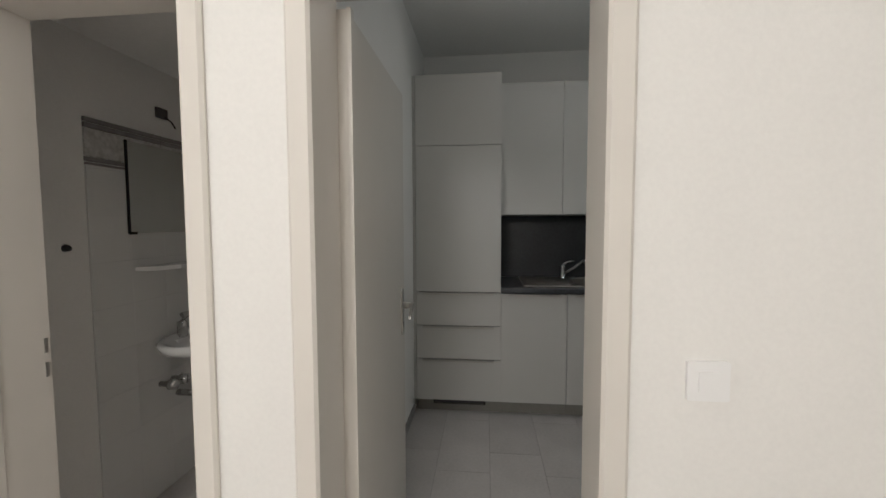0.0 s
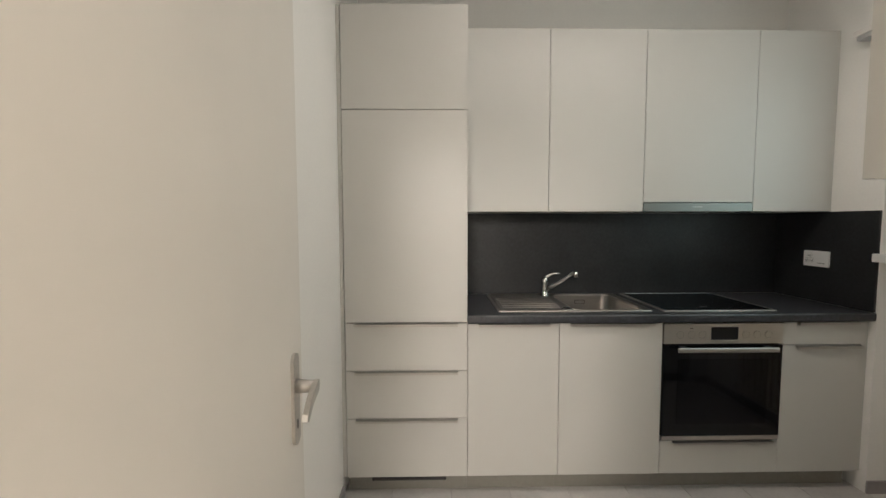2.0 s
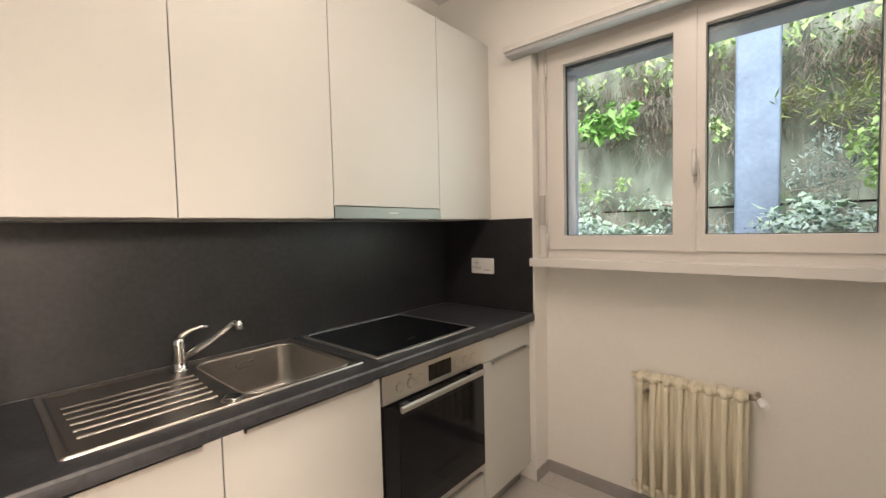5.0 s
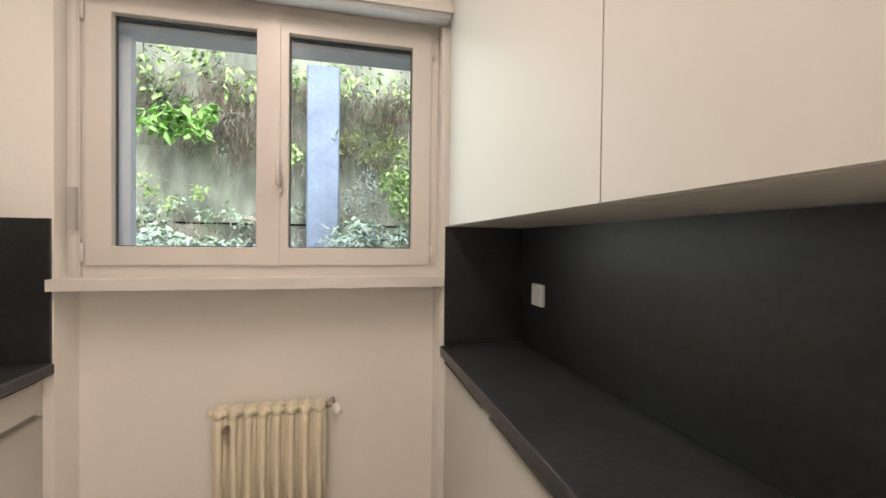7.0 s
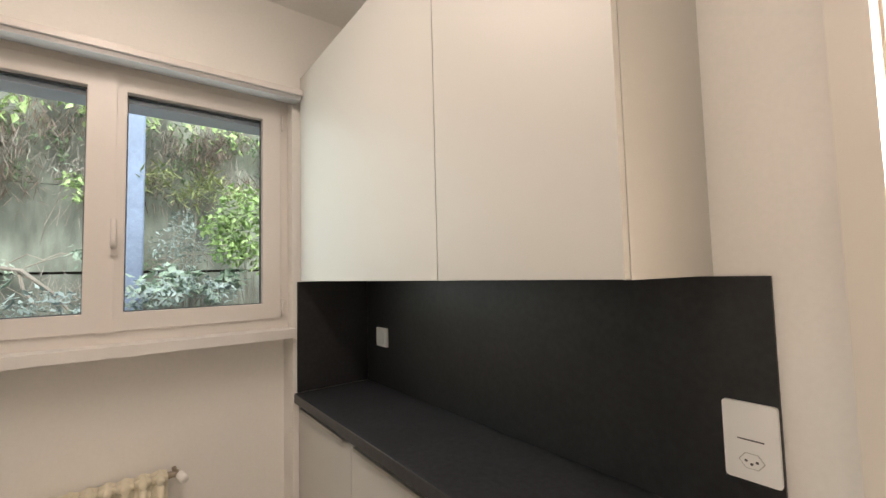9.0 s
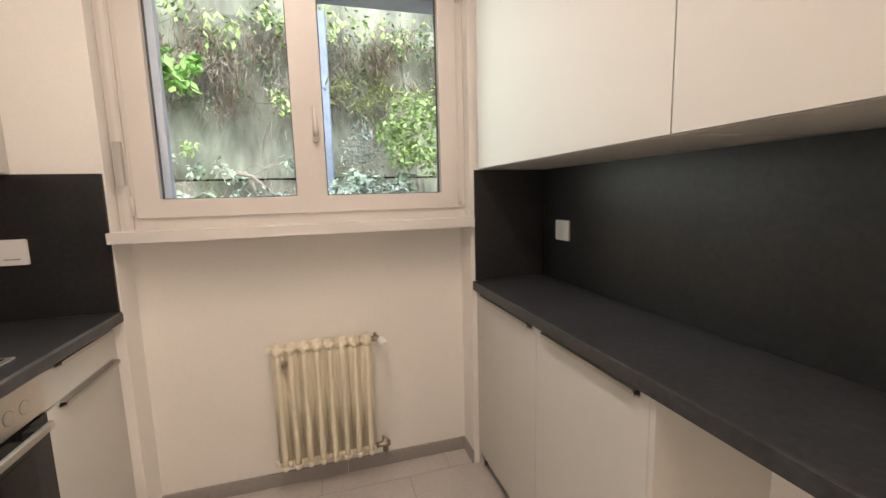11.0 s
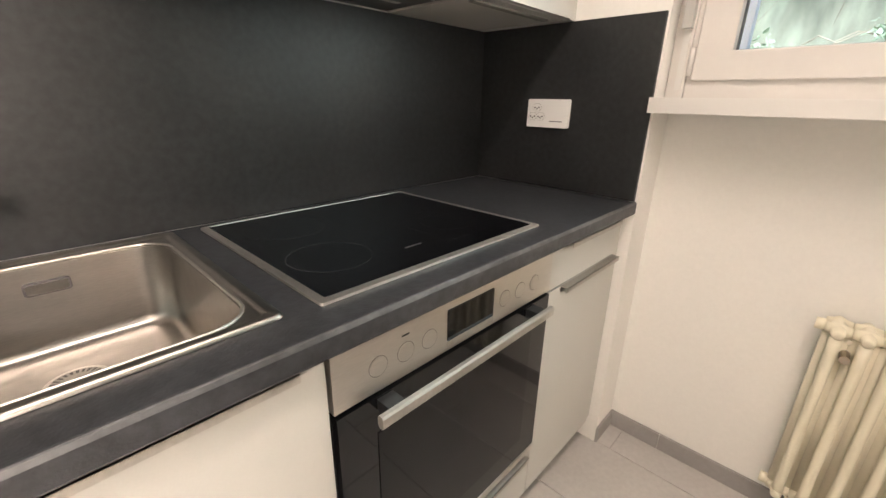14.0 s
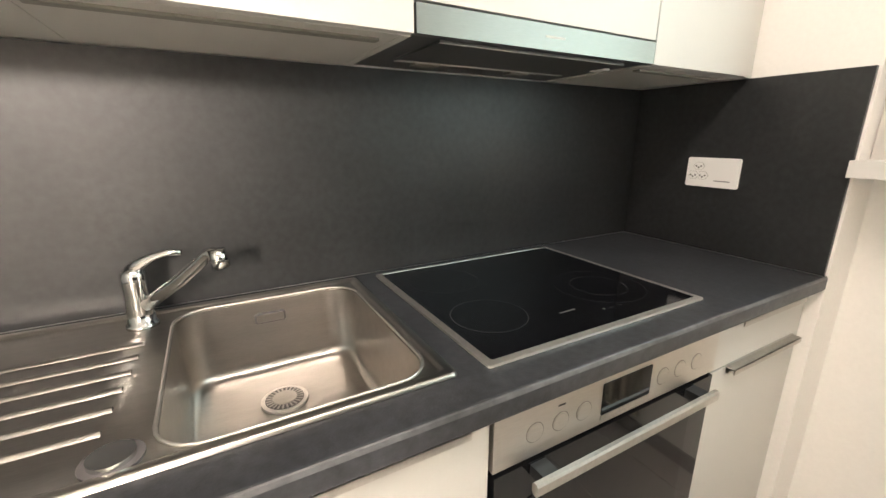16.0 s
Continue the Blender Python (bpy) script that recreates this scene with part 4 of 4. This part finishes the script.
leaf_cloud("overhanging_branch", "bright green leafy branch hanging over the wall", "branch", LEAF_LIME,
           [(5.15, 3.85, 2.60, 0.12), (5.15, 3.65, 2.66, 0.15), (5.1, 3.45, 2.68, 0.15), (5.1, 3.25, 2.70, 0.12), (5.1, 3.4, 2.5, 0.14), (5.15, 3.6, 2.52, 0.12)], 250, 0.135, 0.35, 2.0, DRY, 14, (5.6, 3.2, 2.85))
leaf_cloud("hanging_greenery", "bright green leaves along the top of the wall", "climbing plant", LEAF_BRIGHT,
           [(5.5, 0.9 + 0.28 * i + random.uniform(-0.1, 0.1), 3.24 + random.uniform(-0.2, 0.25), 0.26) for i in range(14)], 560, 0.095, 0.6, 1.8, DRY, 36)
leaf_cloud("laurel_shrub", "glossy light green shrub in front of the wall", "shrub", LEAF_BRIGHT,
           [(4.6, 1.32, 2.0, 0.2), (4.6, 1.12, 2.2, 0.24), (4.6, 1.0, 1.9, 0.28), (4.6, 1.25, 1.78, 0.2), (4.6, 0.8, 2.1, 0.3), (4.6, 0.72, 2.36, 0.22), (4.6, 0.9, 1.72, 0.24), (4.65, 0.65, 1.8, 0.28)], 2000, 0.08, 0.1, 2.2, DRY, 30, (4.7, 0.9, -0.3))
leaf_cloud("silver_shrub", "dusty grey-green shrub at the foot of the post", "shrub", LEAF_SILVER,
           [(4.9, 1.62, 2.02, 0.16), (4.9, 1.75, 1.8, 0.18), (4.9, 1.58, 1.75, 0.2), (4.9, 1.68, 1.5, 0.2)], 520, 0.06, 0.0, 3.2, DRY, 40, (4.9, 1.62, -0.3))
leaf_cloud("pale_groundcover", "pale blue-green leafy plants below the window line", "plants", LEAF_SILVER,
           [(4.4, 1.35 + 0.16 * i, 1.33 + random.uniform(-0.05, 0.1), 0.14) for i in range(5)] + [(4.6, 2.35 + 0.2 * i, 1.26 + random.uniform(-0.05, 0.08), 0.15) for i in range(8)], 900, 0.065, 0.1, 1.9, DRY, 30)
leaf_cloud("climbing_sprig", "green leafy sprig beside the post", "climbing plant", LEAF_BRIGHT,
           [(5.35, 2.42, 2.32, 0.12), (5.35, 2.5, 2.46, 0.10), (5.4, 3.95, 1.95, 0.16), (5.4, 3.75, 1.75, 0.12), (5.4, 3.45, 1.9, 0.1)], 210, 0.075, 0.3, 2.0, DRY, 10)
leaf_cloud("dark_ivy", "dark ivy hanging over the retaining wall", "climbing plant", LEAF_DARK,
           [(5.58, random.uniform(0.0, 4.6), random.uniform(2.75, 3.5), 0.2) for i in range(30)], 1300, 0.065, 0.6, 1.5, DRY, 20)


leaf_cloud("dry_brush", "pale dry grass and brush hanging down the wall", "dry grass", DRY,
           [(5.5, random.uniform(0.2, 4.6), random.uniform(2.65, 3.3), 0.26) for i in range(26)] + [(5.3, random.uniform(1.9, 4.3), random.uniform(1.3, 1.65), 0.2) for i in range(12)], 1300, 0.26, 0.9, 60.0)
leaf_cloud("brown_roots", "matted brown roots and dead leaves under the wall top", "roots", ROOT,
           [(5.56, random.uniform(0.0, 4.7), random.uniform(2.35, 3.3), 0.26) for i in range(44)], 4600, 0.16, 0.8, 16.0)
leaf_cloud("moss_tufts", "green moss and fern tufts on the wall ledges", "moss", LEAF_DARK,
           [(5.5, random.uniform(0.4, 4.6), random.choice((1.58, 2.48, 2.5)) + random.uniform(-0.12, 0.12), 0.13) for i in range(34)], 900, 0.06, 0.3, 3.0)


leaf_cloud("hanging_tendrils", "pale tangled tendrils hanging below the wall top", "climbing plant", DRY,
           [(5.4, random.uniform(2.3, 4.4), random.uniform(2.2, 2.85), 0.18) for i in range(16)], 900, 0.20, 0.5, 38.0)
leaf_cloud("fern_fronds", "upright yellow-green fern fronds on the wall ledge", "fern", LEAF_FERN,
           [(5.35, 1.05 + 0.14 * i + random.uniform(-0.06, 0.06), 2.35 + random.uniform(-0.1, 0.35), 0.14) for i in range(7)], 420, 0.13, -0.2, 7.0)
leaf_cloud("wall_seedlings", "small pale green seedlings growing from the wall", "plants", LEAF_PALE,
           [(5.42, random.uniform(2.35, 4.5), random.choice((1.62, 1.7, 2.35, 2.5)) + random.uniform(-0.1, 0.1), 0.10) for i in range(18)], 420, 0.07, 0.2, 2.0, DRY, 16)
leaf_cloud("pale_broadleaf", "pale mint broad-leaved plants at the foot of the wall", "plants", LEAF_PALE,
           [(4.7, 1.25 + 0.17 * i, 1.38 + random.uniform(-0.04, 0.14), 0.12) for i in range(5)] + [(4.9, 3.0 + 0.17 * i, 1.34 + random.uniform(-0.06, 0.12), 0.13) for i in range(6)], 420, 0.11, 0.1, 1.5, DRY, 18)


def dry_stems():
    e = thing("dry_vines", "tangle of dry hanging vines and roots over the wall", "vines")
    bm = bmesh.new()
    for i in range(120):
        y = random.uniform(-0.3, 4.8)
        z = 2.1 + 1.35 * random.random() ** 0.5
        x = wall_x(z) - random.uniform(0.03, 0.12)
        length = random.uniform(0.2, 0.8)
        a = random.gauss(0, 0.35)
        pts = []
        for k in range(5):
            f = k / 4
            pts.append((x - 0.05 * math.sin(3 * f), y + a * f * length + 0.05 * math.sin(5 * f + i), z - f * length))
        add_tube(bm, pts, [0.0032, 0.003, 0.0026, 0.0022, 0.0015], 4, cap=False)
    for i in range(34):
        y, z = random.uniform(0.2, 4.5), random.uniform(1.1, 1.75)
        x = wall_x(z) - 0.15
        w = random.uniform(-0.9, 0.9)
        add_tube(bm, [(x, y, z), (x - 0.08, y + 0.5 * w * 0.5, z + random.uniform(0, 0.2)), (x - 0.1, y + w * 0.5, z + random.uniform(-0.25, 0.25))], [0.007, 0.006, 0.003], 5, cap=False)
    add_tube(bm, [(5.3, 2.98, 1.60), (5.25, 2.82, 1.57), (5.25, 2.6, 1.35), (5.25, 2.5, 1.2)], [0.02, 0.02, 0.018, 0.012], 6)
    add_tube(bm, [(5.28, 2.84, 1.58), (5.25, 2.8, 1.4), (5.25, 2.72, 1.25)], [0.016, 0.014, 0.01], 6)
    tagged(finish(bm, "stems", DRY, e), kind="stuff")


dry_stems()

# ---- hall lamp ----
hl = thing("hall_ceiling_lamp", "round opal glass ceiling lamp in the hall", "lamp")
prism("base", WHITE_PLASTIC, circle(-0.75, -1.5, 0.12, 32), CEIL - 0.03, CEIL - 0.001, "z", hl, bevel=0.004)
tube("stem", CHROME, [(-0.75, -1.5, CEIL - 0.03), (-0.75, -1.5, CEIL - 0.25)], 0.008, hl)
# unseen fixture, added to go with the kitchen fill lights
kt = thing("assumed_kitchen_lamp", "assumed long white ceiling lamp base, out of view, for the fill lights", "lamp")
prism("base", WHITE_PLASTIC, rounded(0.12, 1.28, 2.10, 2.30, 0.03), 2.65, CEIL - 0.001, "z", kt, bevel=0.004)
for fill_x in (0.20, 1.20):
    tube("socket_stem", WHITE_PLASTIC, [(fill_x, 2.20, 2.66), (fill_x, 2.20, 2.605)], [0.03, 0.018], kt, 16)

# ---- floor tiles and skirting ----
TW, TL, J = 0.30, 0.60, 0.0022
tile_mesh = {}


def tile_piece(name, parent, x0, x1, y0, y1):
    key = (round(x1 - x0, 3), round(y1 - y0, 3))
    if key not in tile_mesh:
        bm = bmesh.new()
        add_box(bm, -key[0] / 2, key[0] / 2, -key[1] / 2, key[1] / 2, -0.008, 0.0)
        bmesh.ops.bevel(bm, geom=[e for e in bm.edges if all(v.co.z > -0.001 for v in e.verts)], offset=0.0012, segments=1, affect="EDGES")
        me = bpy.data.meshes.new("tile")
        bm.to_mesh(me)
        bm.free()
        me.materials.append(TILE)
        tile_mesh[key] = me
    ob = new(name, tile_mesh[key])
    ob.parent = parent
    ob.location = (0.5 * (x0 + x1), 0.5 * (y0 + y1), 0.0)


def lay_tiles():
    e = structure(new("floor_tiles"), "grey rectangular porcelain floor tiles in running bond", "floor")
    xs = [2.02 + TW * k for k in range(-14, 1)]
    for i, x in enumerate(xs):
        a, b = x, min(x + TW, NICHE - 0.001)
        y = 2.785 - 0.6 * 10 if i % 2 == 0 else 2.388 - 0.6 * 10
        while y < NORTH:
            c, d = max(y, -2.84), min(y + TL, NORTH)
            if d - c > 0.02 and b - a > 0.02 and a > -2.45:
                tile_piece("tile", e, a + J / 2, b - J / 2, c + J / 2, d - J / 2)
            y += TL
    return e


lay_tiles()


def skirting():
    e = structure(new("baseboard"), "grey tile skirting below the window and walls", "baseboard")
    h = 0.065
    y = WIN_Y0
    for k in range(3):
        y1 = min(y + 0.6, WIN_Y1)
        box("skirting_tile", SKIRT, NICHE - 0.009, NICHE - 0.0005, y + 0.001, y1 - 0.001, 0.0, h, e, bevel=0.001, segments=1)
        y = y1
    box("skirting_tile", SKIRT, PIER - 0.0, NICHE - 0.01, WIN_Y1 - 0.009, WIN_Y1 - 0.0005, 0.0, h, e, bevel=0.001, segments=1)
    box("skirting_tile", SKIRT, PIER - 0.0, NICHE - 0.01, WIN_Y0 + 0.0005, WIN_Y0 + 0.009, 0.0, h, e, bevel=0.001, segments=1)
    for a, b in ((1.12, 1.75), (1.752, 2.35), (2.352, 2.86)):
        box("skirting_tile", SKIRT, WEST + 0.0005, WEST + 0.009, a, b, 0.0, h, e, bevel=0.001, segments=1)
    box("skirting_tile", SKIRT, 0.24, 0.56, KITCHEN_FACE + 0.0005, KITCHEN_FACE + 0.009, 0.0, h, e, bevel=0.001, segments=1)
    box("skirting_tile", SKIRT, 0.562, 0.916, KITCHEN_FACE + 0.0005, KITCHEN_FACE + 0.009, 0.0, h, e, bevel=0.001, segments=1)


skirting()


# ---- bathroom wall tiles ----
def bath_tiles():
    e = structure(new("bathroom_tiling"), "white bathroom wall tiles with a decorative border", "wall tiles")
    for k in range(7):
        y0 = 1.545 + 0.2 * k
        z = 0.0
        while z < 1.6:
            box("tile", WALL_TILE, BATH_W + 0.0005, BATH_W + 0.009, y0 + 0.0003, y0 + 0.1997, z + 0.0003, min(z + 0.2, 1.612) - 0.0003, e, bevel=0.001, segments=1)
            z += 0.2
        box("border_tile", BORDER_TILE, BATH_W + 0.0005, BATH_W + 0.0095, y0 + 0.0008, y0 + 0.1992, 1.648, 1.762, e, bevel=0.001, segments=1)
        for a, b in ((1.613, 1.622), (1.626, 1.645), (1.765, 1.785), (1.789, 1.807)):
            box("border_strip", BORDER_DARK, BATH_W + 0.0005, BATH_W + 0.011, y0 + 0.0008, y0 + 0.1992, a, b, e, bevel=0.002, segments=1)


bath_tiles()
